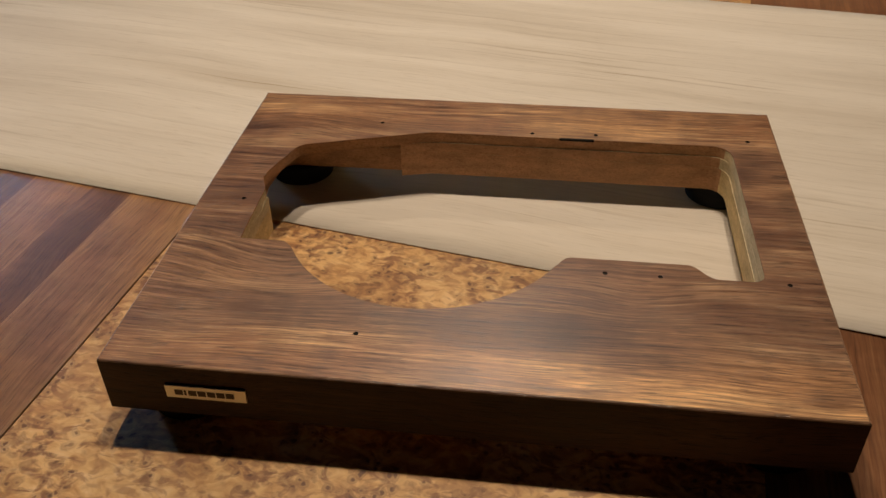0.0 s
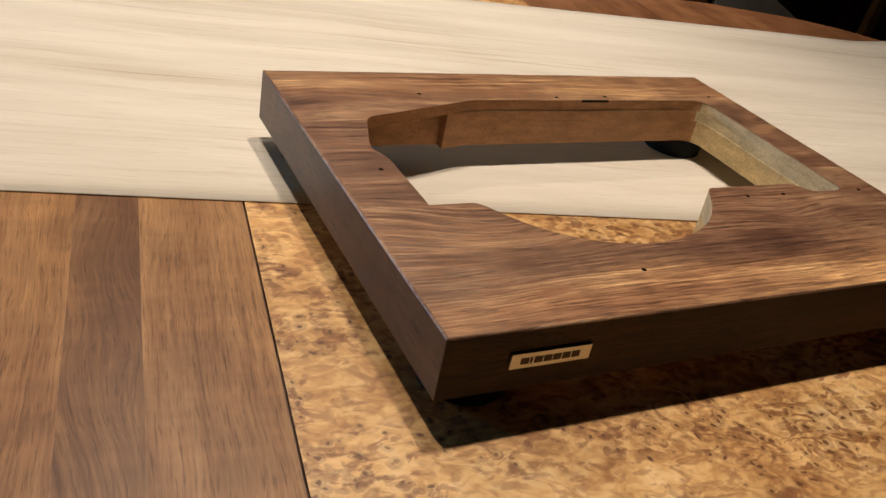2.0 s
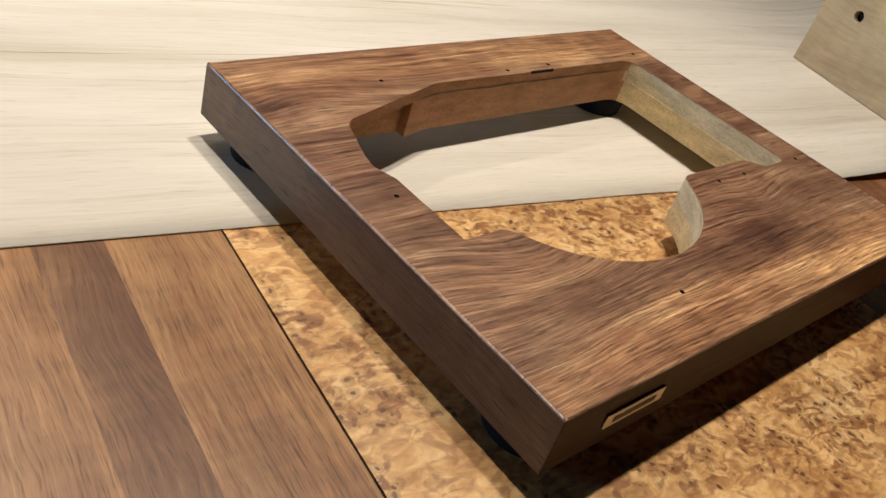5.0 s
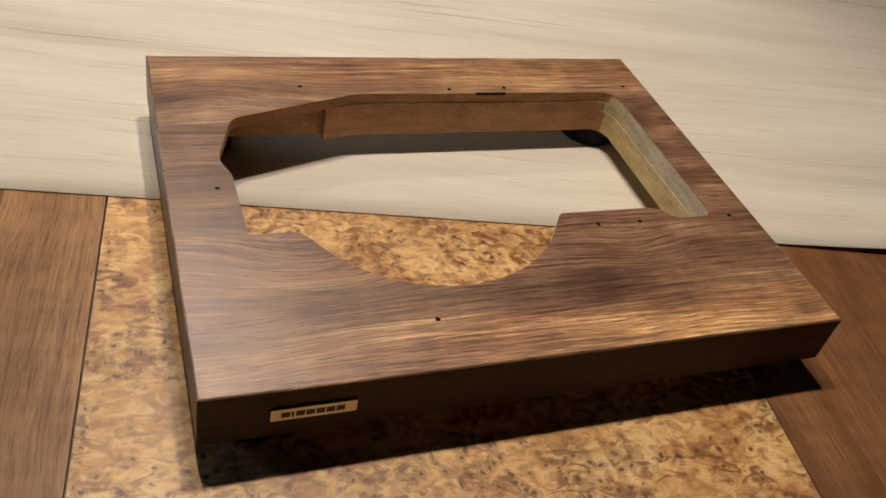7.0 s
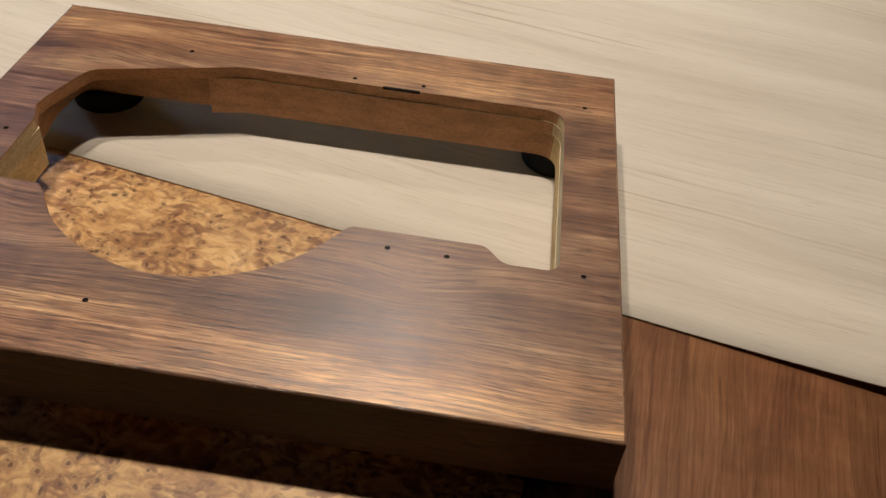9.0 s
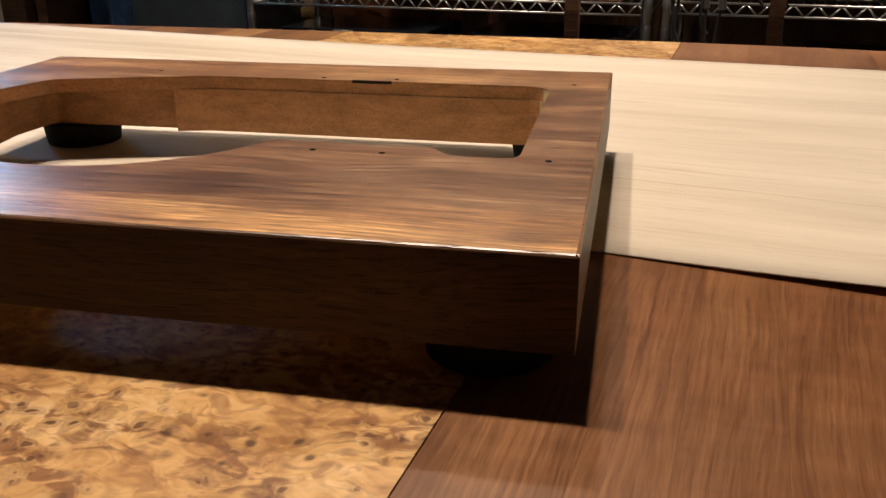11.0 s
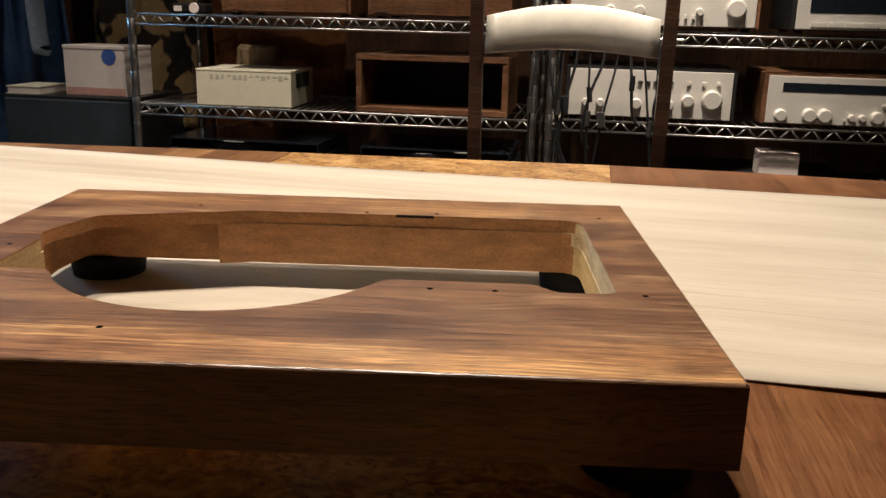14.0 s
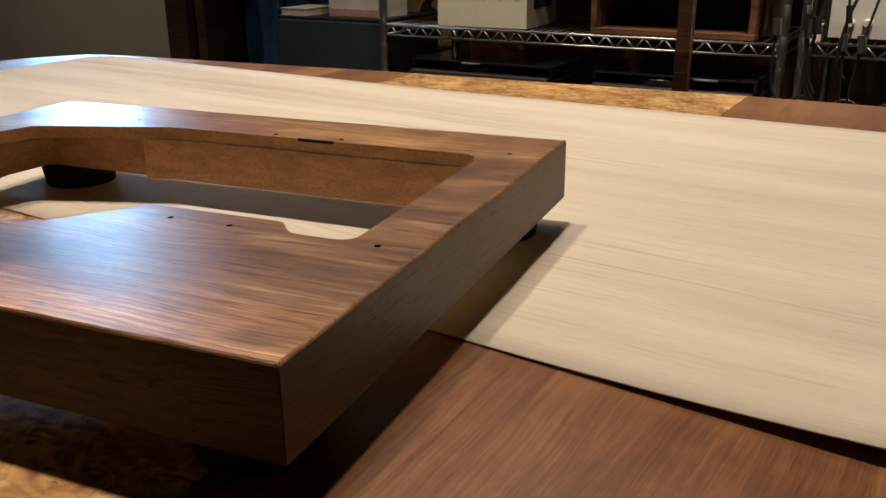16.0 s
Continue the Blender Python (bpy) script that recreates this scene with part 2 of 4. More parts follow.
def pale_veneer(name):
    """Cream veneer with thin grey-brown growth lines gathered in bands along its length, and short flecks."""
    m = Nodes(name)
    w = m.warp(m.warp(m.obj, 2.2, 0.05, 2), 9.0, 0.008, 2)
    where = m.ramp(m.noise(m.scaled(w, (1.2, 8.0, 1.0)), 1.0, 2), (0.44, 0.1), (0.62, 1.0))
    col = m.ramp(m.noise(m.scaled(w, (1.6, 12.0, 1.0)), 1.0, 3), (0.35, (0.590, 0.518, 0.418)), (0.65, (0.710, 0.640, 0.534)))
    band = m.ramp(m.noise(m.scaled(w, (1.2, 38.0, 1.0)), 1.0, 3, 0.55), (0.38, (0.80, 0.76, 0.70)), (0.50, (1.0, 1.0, 1.0)))
    col = m.mix(m.math('MULTIPLY', where, 0.7), col, m.mix(1.0, col, band, 'MULTIPLY'))
    thin = m.ramp(m.noise(m.scaled(w, (3.0, 190.0, 1.0)), 1.0, 3, 0.6), (0.34, (0.66, 0.60, 0.52)), (0.43, (1.0, 1.0, 1.0)))
    col = m.mix(m.math('ADD', 0.12, m.math('MULTIPLY', where, 0.7)), col, m.mix(1.0, col, thin, 'MULTIPLY'))
    fleck = m.ramp(m.noise(m.scaled(w, (34.0, 620.0, 1.0)), 1.0, 2, 0.6), (0.30, (0.78, 0.74, 0.68)), (0.42, (1.0, 1.0, 1.0)))
    col = m.mix(0.55, col, m.mix(1.0, col, fleck, 'MULTIPLY'))
    fine = m.noise(m.scaled(w, (14.0, 420.0, 1.0)), 1.0, 3, 0.6)
    col = m.mix(0.5, col, m.mix(1.0, col, m.ramp(fine, (0.3, 0.90), (0.7, 1.06)), 'MULTIPLY'))
    return m.finish(col, 0.8, fine, 0.12, 0.0002, spec=0.05)


def chipboard(name, base, fleck):
    m = Nodes(name)
    g = m.noise(m.obj, 700.0, 4, 0.7)
    p = m.voronoi(m.scaled(m.obj, (1.0, 1.0, 1.8)), 520.0, out="Color")
    f = m.math('ADD', m.math('MULTIPLY', g, 0.7), m.math('MULTIPLY', p, 0.3))
    col = m.ramp(f, (0.3, fleck), (0.5, base), (0.72, tuple(min(1, c * 1.18) for c in base)))
    stain = m.ramp(m.noise(m.scaled(m.obj, (1.0, 1.0, 3.0)), 38.0, 4), (0.35, 0.78), (0.65, 1.1))
    return m.finish(m.mix(1.0, col, stain, 'MULTIPLY'), 0.75, f, 0.35, 0.0006, spec=0.3)


def plain(name, color, rough=0.5, metal=0.0, vary=0.15, scale=40.0, bump=0.05, coat=0.0, spec=0.5):
    m = Nodes(name)
    n = m.noise(m.obj, scale, 5, 0.6)
    big = m.noise(m.obj, scale * 0.12, 3)
    f = m.math('ADD', m.math('MULTIPLY', n, 0.5), m.math('MULTIPLY', big, 0.5))
    lo, hi = tuple(c * (1 - vary) for c in color), tuple(min(1.0, c * (1 + vary)) for c in color)
    return m.finish(m.ramp(f, (0.35, lo), (0.65, hi)), m.math('ADD', rough - 0.05, m.math('MULTIPLY', n, 0.1)), n, bump, 0.001, metal, spec, coat)


WALNUT = figured("walnut_top_veneer", (0.090, 0.041, 0.024), (0.190, 0.094, 0.051), (0.345, 0.198, 0.108), 0, ((0.080, 0.098, 0.034, 0.020), (0.318, 0.088, 0.020, 0.010), (0.045, 0.295, 0.030, -0.016)), sapwood=0.345, rough=0.35, spec=0.85, pores=0.8)
# Worn arris, made paler still to paint the lamps' highlight along the edge.
WORN_GLINT = wood("worn_walnut_arris_glint", (0.12, 0.058, 0.03), (0.24, 0.125, 0.066), (0.36, 0.21, 0.12), 0, 1.0, 0.32, 0.1, spec=0.9)
# Front and back walnut, darkened in colour for the shade on these faces.
WALNUT_EDGE_SHADED = wood("walnut_edge_veneer_shaded", (0.026, 0.011, 0.005), (0.050, 0.0225, 0.0105), (0.084, 0.040, 0.020), 0, 1.0, 0.5, 0.15, spec=0.3)
# Side walnut carries less painted shade than the front, more than the top.
WALNUT_SIDE_SHADED = wood("walnut_side_veneer_shaded", (0.060, 0.028, 0.014), (0.108, 0.053, 0.028), (0.162, 0.086, 0.047), 1, 1.0, 0.44, 0.2, spec=0.5)
TABLE_TAN = figured("table_walnut_tan", (0.165, 0.074, 0.029), (0.275, 0.135, 0.056), (0.39, 0.210, 0.094), 1, random_offset=True, tone_range=0.08, rough=0.42, spec=0.35, pores=0.6, contrast=0.6, arches=0.012)
TABLE_DARK = figured("table_walnut_dark", (0.108, 0.047, 0.021), (0.178, 0.084, 0.037), (0.260, 0.133, 0.062), 1, random_offset=True, tone_range=0.06, rough=0.42, spec=0.35, pores=0.5, contrast=0.62, arches=0.05)
TABLE_RED = figured("table_walnut_red", (0.135, 0.052, 0.020), (0.215, 0.090, 0.037), (0.310, 0.142, 0.062), 1, random_offset=True, tone_range=0.16, rough=0.40, spec=0.4, pores=0.25, contrast=0.65, arches=0.02)
DARK_WOOD = wood("dark_wood", (0.02, 0.009, 0.005), (0.045, 0.02, 0.011), (0.08, 0.038, 0.02), 0, 0.6, 0.35, 0.2)
CASE_WOOD = wood("case_walnut", (0.08, 0.035, 0.017), (0.15, 0.07, 0.035), (0.23, 0.115, 0.06), 0, 0.7, 0.4, 0.3)
BURL = burl("burl_veneer")
PALE = pale_veneer("pale_veneer")
RAW_GREY = chipboard("raw_grey_chipboard", (0.60, 0.50, 0.31), (0.49, 0.385, 0.215))
RAW = chipboard("raw_chipboard", (0.64, 0.49, 0.255), (0.49, 0.355, 0.165))
STAINED = chipboard("stained_chipboard", (0.47, 0.255, 0.132), (0.36, 0.18, 0.088))
RUBBER = plain("black_rubber", (0.009, 0.009, 0.010), 0.9, vary=0.3, spec=0.2)
# Black colour that stands for the shade inside holes and the slot.
HOLLOW_SHADE = plain("hollow_shade", (0.008, 0.006, 0.005), 0.9, vary=0.2)
SATIN = plain("satin_nickel", (0.66, 0.65, 0.61), 0.34, 1.0, 0.06, 300.0)
BRONZE = plain("dark_bronze_print", (0.05, 0.03, 0.018), 0.4, 0.3)
CHROME = plain("chrome", (0.36, 0.36, 0.35), 0.36, 1.0, 0.08)
SILVER = plain("brushed_aluminium", (0.66, 0.64, 0.59), 0.38, 0.25, 0.06, 200.0)
DARK_METAL = plain("dark_metal", (0.02, 0.02, 0.022), 0.4, 0.2, 0.25)
GLASS_DARK = plain("dark_dial", (0.01, 0.014, 0.02), 0.12)
CREAM_CARD = plain("cream_carton", (0.70, 0.66, 0.52), 0.7, vary=0.06)
WHITE_CARD = plain("white_carton", (0.74, 0.66, 0.62), 0.7, vary=0.06)
BLUE_INK = plain("blue_print", (0.05, 0.12, 0.42), 0.6)
PINK_INK = plain("pink_print", (0.55, 0.30, 0.26), 0.6)
GREEN_INK = plain("dark_green_print", (0.05, 0.06, 0.045), 0.6)
TEAL_CLOTH = plain("dark_teal_cloth", (0.018, 0.030, 0.042), 0.85, vary=0.3, scale=120.0)
DENIM = plain("blue_cloth", (0.05, 0.11, 0.24), 0.9, vary=0.35, scale=60.0, bump=0.3)
DENIM_PALE = plain("pale_blue_cloth", (0.22, 0.28, 0.36), 0.9, vary=0.25, scale=60.0)
WALL_BEIGE = plain("beige_paint", (0.36, 0.29, 0.22), 0.8, vary=0.05, scale=90.0)
WALL_BROWN = wood("brown_wall_panel", (0.06, 0.030, 0.017), (0.11, 0.054, 0.029), (0.17, 0.085, 0.043), 2, 0.3, 0.5, 0.2)
# Tone set by how much light the unseen ceiling should bounce.
CEILING_DIM = plain("ceiling_dim_paint", (0.13, 0.115, 0.095), 0.9, vary=0.03, scale=90.0)
FLOOR_MAT = plain("brown_carpet", (0.09, 0.065, 0.05), 0.95, vary=0.3, scale=150.0, bump=0.4)


# ---- building helpers ----
def part(name, bm, material, parent, label=""):
    bmesh.ops.recalc_face_normals(bm, faces=bm.faces[:])
    me = bpy.data.meshes.new(name)
    bm.to_mesh(me)
    bm.free()
    for mt in (material if isinstance(material, (list, tuple)) else (material,)):
        me.materials.append(mt)
    ob = new(name, me)
    ob.parent = parent
    return tagged(ob, label)


def thing(name, m, label, category, group="", kind=""):
    ob = new(name)
    ob.matrix_world = m
    ob.empty_display_size = 0.05
    return tagged(ob, label, category, group, kind)


def box(x0, x1, y0, y1, z0, z1, bevel=0.0, bm=None, segments=2):
    out = bm or bmesh.new()
    made = bmesh.ops.create_cube(out, size=1.0, matrix=Matrix.Translation(((x0 + x1) / 2, (y0 + y1) / 2, (z0 + z1) / 2)) @ Matrix.Diagonal((x1 - x0, y1 - y0, z1 - z0, 1)))
    if bevel > 0:
        edges = list({e for v in made["verts"] for e in v.link_edges})
        bmesh.ops.bevel(out, geom=edges, offset=bevel, segments=segments, affect='EDGES', profile=0.5)
    return out


def cyl(r0, r1, depth, m, segments=24, bm=None):
    out = bm or bmesh.new()
    bmesh.ops.create_cone(out, cap_ends=True, segments=segments, radius1=r0, radius2=r1, depth=depth, matrix=m)
    return out


def turned(profile, segments=32):
    """A turned solid from (radius, height) pairs."""
    bm = bmesh.new()
    rings = [[bm.verts.new((r * math.cos(k * 2 * math.pi / segments), r * math.sin(k * 2 * math.pi / segments), z)) for k in range(segments)] for r, z in profile]
    for a, b in zip(rings, rings[1:]):
        for k in range(segments):
            bm.faces.new((a[k], a[(k + 1) % segments], b[(k + 1) % segments], b[k]))
    bm.faces.new(rings[0]), bm.faces.new(rings[-1])
    return bm


def rod(bm, a, b, r, segments=8):
    a, b = Vector(a), Vector(b)
    d = b - a
    m = Matrix.Translation((a + b) / 2) @ d.to_track_quat('Z', 'Y').to_matrix().to_4x4()
    return cyl(r, r, d.length, m, segments, bm)


def tube(points, r, segments=8):
    """A smooth bent tube through the points."""
    pts = [Vector(p) for p in points]
    path = []
    for i in range(len(pts) - 1):
        p0, p1, p2, p3 = pts[max(i - 1, 0)], pts[i], pts[i + 1], pts[min(i + 2, len(pts) - 1)]
        for k in range(8):
            t = k / 8
            path.append(0.5 * (2 * p1 + (p2 - p0) * t + (2 * p0 - 5 * p1 + 4 * p2 - p3) * t * t + (3 * p1 - p0 - 3 * p2 + p3) * t ** 3))
    path.append(pts[-1])
    bm = bmesh.new()
    rings = []
    for i, p in enumerate(path):
        d = path[min(i + 1, len(path) - 1)] - path[max(i - 1, 0)]
        q = d.to_track_quat('Z', 'Y')
        rings.append([bm.verts.new(p + q @ Vector((r * math.cos(a), r * math.sin(a), 0))) for a in [k * 2 * math.pi / segments for k in range(segments)]])
    for a, b in zip(rings, rings[1:]):
        for k in range(segments):
            bm.faces.new((a[k], a[(k + 1) % segments], b[(k + 1) % segments], b[k]))
    bm.faces.new(rings[0]), bm.faces.new(rings[-1])
    return bm


def smooth(ob, flag=True):
    for p in ob.data.polygons:
        p.use_smooth = flag
    return ob


def prism(loop, z0, z1, bm=None):
    """A solid from a flat closed outline."""
    out = bm or bmesh.new()
    lo, hi = [out.verts.new((x, y, z0)) for x, y in loop], [out.verts.new((x, y, z1)) for x, y in loop]
    out.faces.new(lo[::-1]), out.faces.new(hi)
    for i in range(len(loop)):
        j = (i + 1) % len(loop)
        out.faces.new((lo[i], lo[j], hi[j], hi[i]))
    return out


def structure(name, bm, material, label):
    ob = part(name, bm, material, None, label)
    ob.matrix_world = ROOM
    return tagged(ob, "", "", "", "structure")


def at_room(u, v, z, turn=0):
    return ROOM @ pose(u, v, z, 0, 0, turn)


# ---- the room ----
FLOOR_Z, CEIL_Z = -0.75, 1.66
structure("floor", box(-4.4, 5.2, -2.8, 3.1, FLOOR_Z - 0.1, FLOOR_Z), FLOOR_MAT, "brown carpeted floor below the table")
structure("ceiling", box(-4.4, 5.2, -2.8, 3.1, CEIL_Z, CEIL_Z + 0.1), CEILING_DIM, "unseen ceiling above the table, dark to hold down bounced light")
structure("wall_north", box(-2.2, 5.2, 2.9, 3.0, FLOOR_Z, CEIL_Z), WALL_BROWN, "dark brown panelled wall behind the shelves")
# Unseen walls added to close the room; dark panelling keeps bounced light low.
structure("wall_south", box(-4.4, 5.2, -2.8, -2.7, FLOOR_Z, CEIL_Z), WALL_BROWN, "plain unseen wall behind the viewer, brown to hold down bounced light")
structure("wall_east", box(5.1, 5.2, -2.7, 2.9, FLOOR_Z, CEIL_Z), WALL_BROWN, "plain unseen side wall, brown to hold down bounced light")
structure("wall_west", box(-4.4, -4.3, -2.7, 2.45, FLOOR_Z, CEIL_Z), WALL_BROWN, "plain unseen side wall, brown to hold down bounced light")
wm = box(-4.4, -3.05, 2.45, 2.55, FLOOR_Z, CEIL_Z)
box(-2.5, -2.2, 2.45, 2.55, FLOOR_Z, CEIL_Z, bm=wm)
box(-3.05, -2.5, 2.45, 2.55, FLOOR_Z, 0.27, bm=wm)
box(-3.05, -2.5, 2.45, 2.55, 0.98, CEIL_Z, bm=wm)
structure("wall_window_side", wm, WALL_BEIGE, "beige painted wall with a small window")
cm = box(-2.205, -2.09, 2.43, 2.57, FLOOR_Z, CEIL_Z, 0.006)
box(-2.07, -2.02, 2.46, 2.9, FLOOR_Z, CEIL_Z, 0.004, bm=cm)
structure("trim", cm, DARK_WOOD, "dark maroon wooden casing at the wall's end")

# ---- the table ----
FAR = [(-0.76, 0.55), (-0.75, 0.68), (-0.72, 0.77), (-0.67, 0.845), (-0.60, 0.866), (-0.516, 0.872), (-0.119, 0.913), (0.38, 0.944), (0.56, 0.944), (0.75, 0.930), (0.90, 0.892), (0.97, 0.852), (1.02, 0.80), (1.055, 0.70), (1.065, 0.55)]
NEAR = [(-0.76, 0.25), (-0.74, 0.10), (-0.69, 0.02), (-0.61, -0.035), (-0.4, -0.07), (0.16, -0.092), (0.7, -0.072), (0.92, -0.035), (1.0, 0.02), (1.05, 0.1), (1.065, 0.25)]


def along(curve, u):
    us, vs = [p[0] for p in curve], [p[1] for p in curve]
    return float(np.interp(u, us, vs))


def table_slice(u0, u1, grow=0.0):
    us = sorted({u0, u1, *[p[0] for p in FAR + NEAR if u0 < p[0] < u1]})
    return [(u, along(NEAR, u) - grow) for u in us] + [(u, along(FAR, u) + grow) for u in reversed(us)]


table = thing("dining_table", ROOM @ pose(0, 0, FLOOR_Z), "walnut dining table with an inlaid burl centre panel", "table")
TOP = -FLOOR_Z


def table_part(name, bm, mat, label=""):
    bmesh.ops.translate(bm, verts=bm.verts[:], vec=(0, 0, TOP))
    return part(name, bm, mat, table, label)


table_part("core", prism(table_slice(-0.76, 1.065, -0.004), -0.030, -0.004), DARK_WOOD)
bm = prism(table_slice(-0.76, 1.065, 0.004), -0.026, -0.0045)
table_part("edge_moulding", bm, DARK_WOOD, "dark rounded edge moulding")
SEAMS = [-0.76, -0.68, -0.60, -0.52, -0.43, -0.36, -0.295, -0.235, -0.175, -0.136, -0.0675]
TONES = [TABLE_RED, TABLE_DARK, TABLE_RED, TABLE_TAN, TABLE_DARK, TABLE_TAN, TABLE_DARK, TABLE_TAN, TABLE_DARK, TABLE_TAN]
for a, b, tone in zip(SEAMS, SEAMS[1:], TONES):
    table_part("plank", prism(table_slice(a + 0.00003, b - 0.00003), -0.004, 0.0), tone)
table_part("burl_panel", prism(table_slice(-0.0660, 0.3845), -0.004, 0.0), BURL, "ochre burl centre panel with dark eyes")
SEAMS = [0.3852, 0.436, 0.466, 0.502, 0.56, 0.60, 0.66, 0.74, 0.83, 0.9, 0.98, 1.065]
for a, b in zip(SEAMS, SEAMS[1:]):
    table_part("plank", prism(table_slice(a + 0.00003, b - 0.00003), -0.004, 0.0), TABLE_RED)
for u in (-0.45, 0.78):
    for v in (0.12, 0.72):
        table_part("leg", box(u - 0.035, u + 0.035, v - 0.035, v + 0.035, -TOP, -0.030, 0.006), DARK_WOOD)

# ---- the pale veneer sheet ----
SHEET_TURN = -11.0
sheet_m = pose(0.0, 0.2363, 0.0, 0, 0, SHEET_TURN)


def sheet_z(s, w):
    p = sheet_m @ Vector((s, w, 0))
    u, v = (ROOM.inverted() @ p).x, (ROOM.inverted() @ p).y
    z = 0.0014
    if u < -0.62:
        z -= 0.75 * (-0.62 - u) ** 2 * 4
    out = v - along(FAR, max(-0.7, min(u, 1.3)))
    if out > -0.02 and u < 0:
        z -= 1.2 * (out + 0.02) ** 1.5
    lift = max(0.0, 1 - w / 0.12) * max(0.0, min(1.0, (s - 0.42) / 0.25))
    z += 0.009 * lift * lift
    if s > 0.90:
        z += 0.75 * (s - 0.90) ** 2 * (0.7 + 0.6 * w)
    return z


bm = bmesh.new()
rows, under = [], []
for i in range(101):
    s = -0.95 + i * (1.38 + 0.95) / 100
    width = 0.578 + 0.03 * max(0.0, min(1.0, s / 0.8))
    start = -0.007 * max(0.0, min(1.0, (s - 0.32) / 0.3))
    rows.append([bm.verts.new((s, start + (width - start) * j / 24, sheet_z(s, width * j / 24))) for j in range(25)])
    under.append([bm.verts.new(v.co - Vector((0, 0, 0.0008))) for v in rows[-1]])
for a, b, c, d in zip(rows, rows[1:], under, under[1:]):
    for j in range(24):
        bm.faces.new((a[j], b[j], b[j + 1], a[j + 1]))
        bm.faces.new((c[j], c[j + 1], d[j + 1], d[j]))
    bm.faces.new((a[0], c[0], d[0], b[0])), bm.faces.new((a[24], b[24], d[24], c[24]))
for a, c in ((rows[0], under[0]), (rows[-1], under[-1])):
    for j in range(24):
        bm.faces.new((a[j], a[j + 1], c[j + 1], c[j]))
sheet = part("veneer_sheet", bm, PALE, None)
sheet.matrix_world = sheet_m
smooth(sheet)
tagged(sheet, "long cream wood veneer sheet lying across the table", "veneer")

# ---- the plinth ----
W, D, H, B = 0.431, 0.345, 0.058, 0.019
plinth = thing("turntable_plinth", pose(0, 0, 0), "empty dark walnut turntable plinth on black feet", "plinth")


def rounded(points):
    """A closed outline from (x, y, radius) corners."""
    out, n = [], len(points)
    for i, (x, y, r) in enumerate(points):
        p, a, b = Vector((x, y)), Vector(points[i - 1][:2]), Vector(points[(i + 1) % n][:2])
        if r <= 0:
            out.append((x, y))
            continue
        d0, d1 = (a - p).normalized(), (b - p).normalized()
        half = d0.angle(d1) / 2
        cut = min(r / math.tan(half), (a - p).length * 0.49, (b - p).length * 0.49)
        s, e = p + d0 * cut, p + d1 * cut
        for k in range(9):
            t = k / 8
            out.append(tuple((1 - t) ** 2 * s + 2 * t * (1 - t) * p + t * t * e))
    return out


def arc(cx, cy, r, a0, a1, n=28):
    return [(cx + r * math.cos(radians(a0 + (a1 - a0) * k / n)), cy + r * math.sin(radians(a0 + (a1 - a0) * k / n)), 0) for k in range(n + 1)]


def opening(back, right, left, notch):
    """The cut-out, anticlockwise from the front left; each argument moves one side outwards."""
    pts = [(0.046 - notch, 0.1265, 0.0), (0.078, 0.1265, 0.008)]
    pts += arc(0.1735, 0.166, 0.1005, 208, 328)
    pts += [(0.269, 0.1285, 0.008), (0.350, 0.1285, 0.010), (0.362, 0.1150, 0.012), (0.395 + right, 0.1150, 0.010),
            (0.394 + right, 0.2865 + back, 0.018), (0.155, 0.2870 + back, 0.05), (0.053 - left, 0.2560 + back, 0.016),
            (0.040 - left, 0.2160, 0.008), (0.0385 - left, 0.2050, 0.004), (0.0445 - notch, 0.1900, 0.004)]
    return rounded(pts)


HOLES = [(0.113, 0.299), (0.238, 0.293), (0.289, 0.295), (0.408, 0.296), (0.033, 0.175), (0.294, 0.114), (0.329, 0.114), (0.409, 0.114), (0.146, 0.039)]


def plate(inner, z0, z1, inset_top=0.0, holes=(), inner_index=1):
    """A slab with the cut-out through it; outer walls take the first material, the cut's walls the second, hole walls the third."""
    bm = bmesh.new()
    e = inset_top
    outer = [(e, e), (W - e, e), (W - e, D - e), (e, D - e)]

    def loop(pts, z):
        vs = [bm.verts.new((x, y, z)) for x, y in pts]
        return vs, [bm.edges.new((vs[i], vs[(i + 1) % len(vs)])) for i in range(len(vs))]

    rings = [[(hx + 0.0017 * math.cos(k * math.pi / 5), hy + 0.0017 * math.sin(k * math.pi / 5)) for k in range(10)] for hx, hy in holes]
    sets = {}
    for z in (z0, z1):
        lo, le = loop(outer, z)
        li, lie = loop(inner, z)
        hs = [loop(r, z) for r in rings]
        sets[z] = (lo, li, [h[0] for h in hs])
        bmesh.ops.triangle_fill(bm, use_beauty=True, use_dissolve=False, edges=le + lie + [x for h in hs for x in h[1]])

    def wall(a, b, index):
        for i in range(len(a)):
            j = (i + 1) % len(a)
            bm.faces.new((a[i], a[j], b[j], b[i])).material_index = index

    wall(sets[z0][0], sets[z1][0], 0)
    wall(sets[z0][1], sets[z1][1], inner_index)
    for a, b in zip(sets[z0][2], sets[z1][2]):
        wall(a, b, 2)
    return bm


def raw_faces(bm, raw_index):
    """Bare board shows at the right side and beside the front curve."""
    for f in bm.faces:
        c = f.calc_center_median()
        if f.material_index == 1 and abs(f.normal.z) < 0.5 and (c.x > 0.388 and c.y < 0.283 or c.x < 0.06 and c.y < 0.195 or c.x > 0.20 and c.y < 0.13):
            f.material_index = raw_index


top_loop = opening(0, 0, 0, 0)
part("top_veneer", plate(top_loop, H - 0.0009, H, 0.0014, HOLES), (WALNUT, STAINED, HOLLOW_SHADE), plinth, "dark figured walnut veneer with small screw holes")


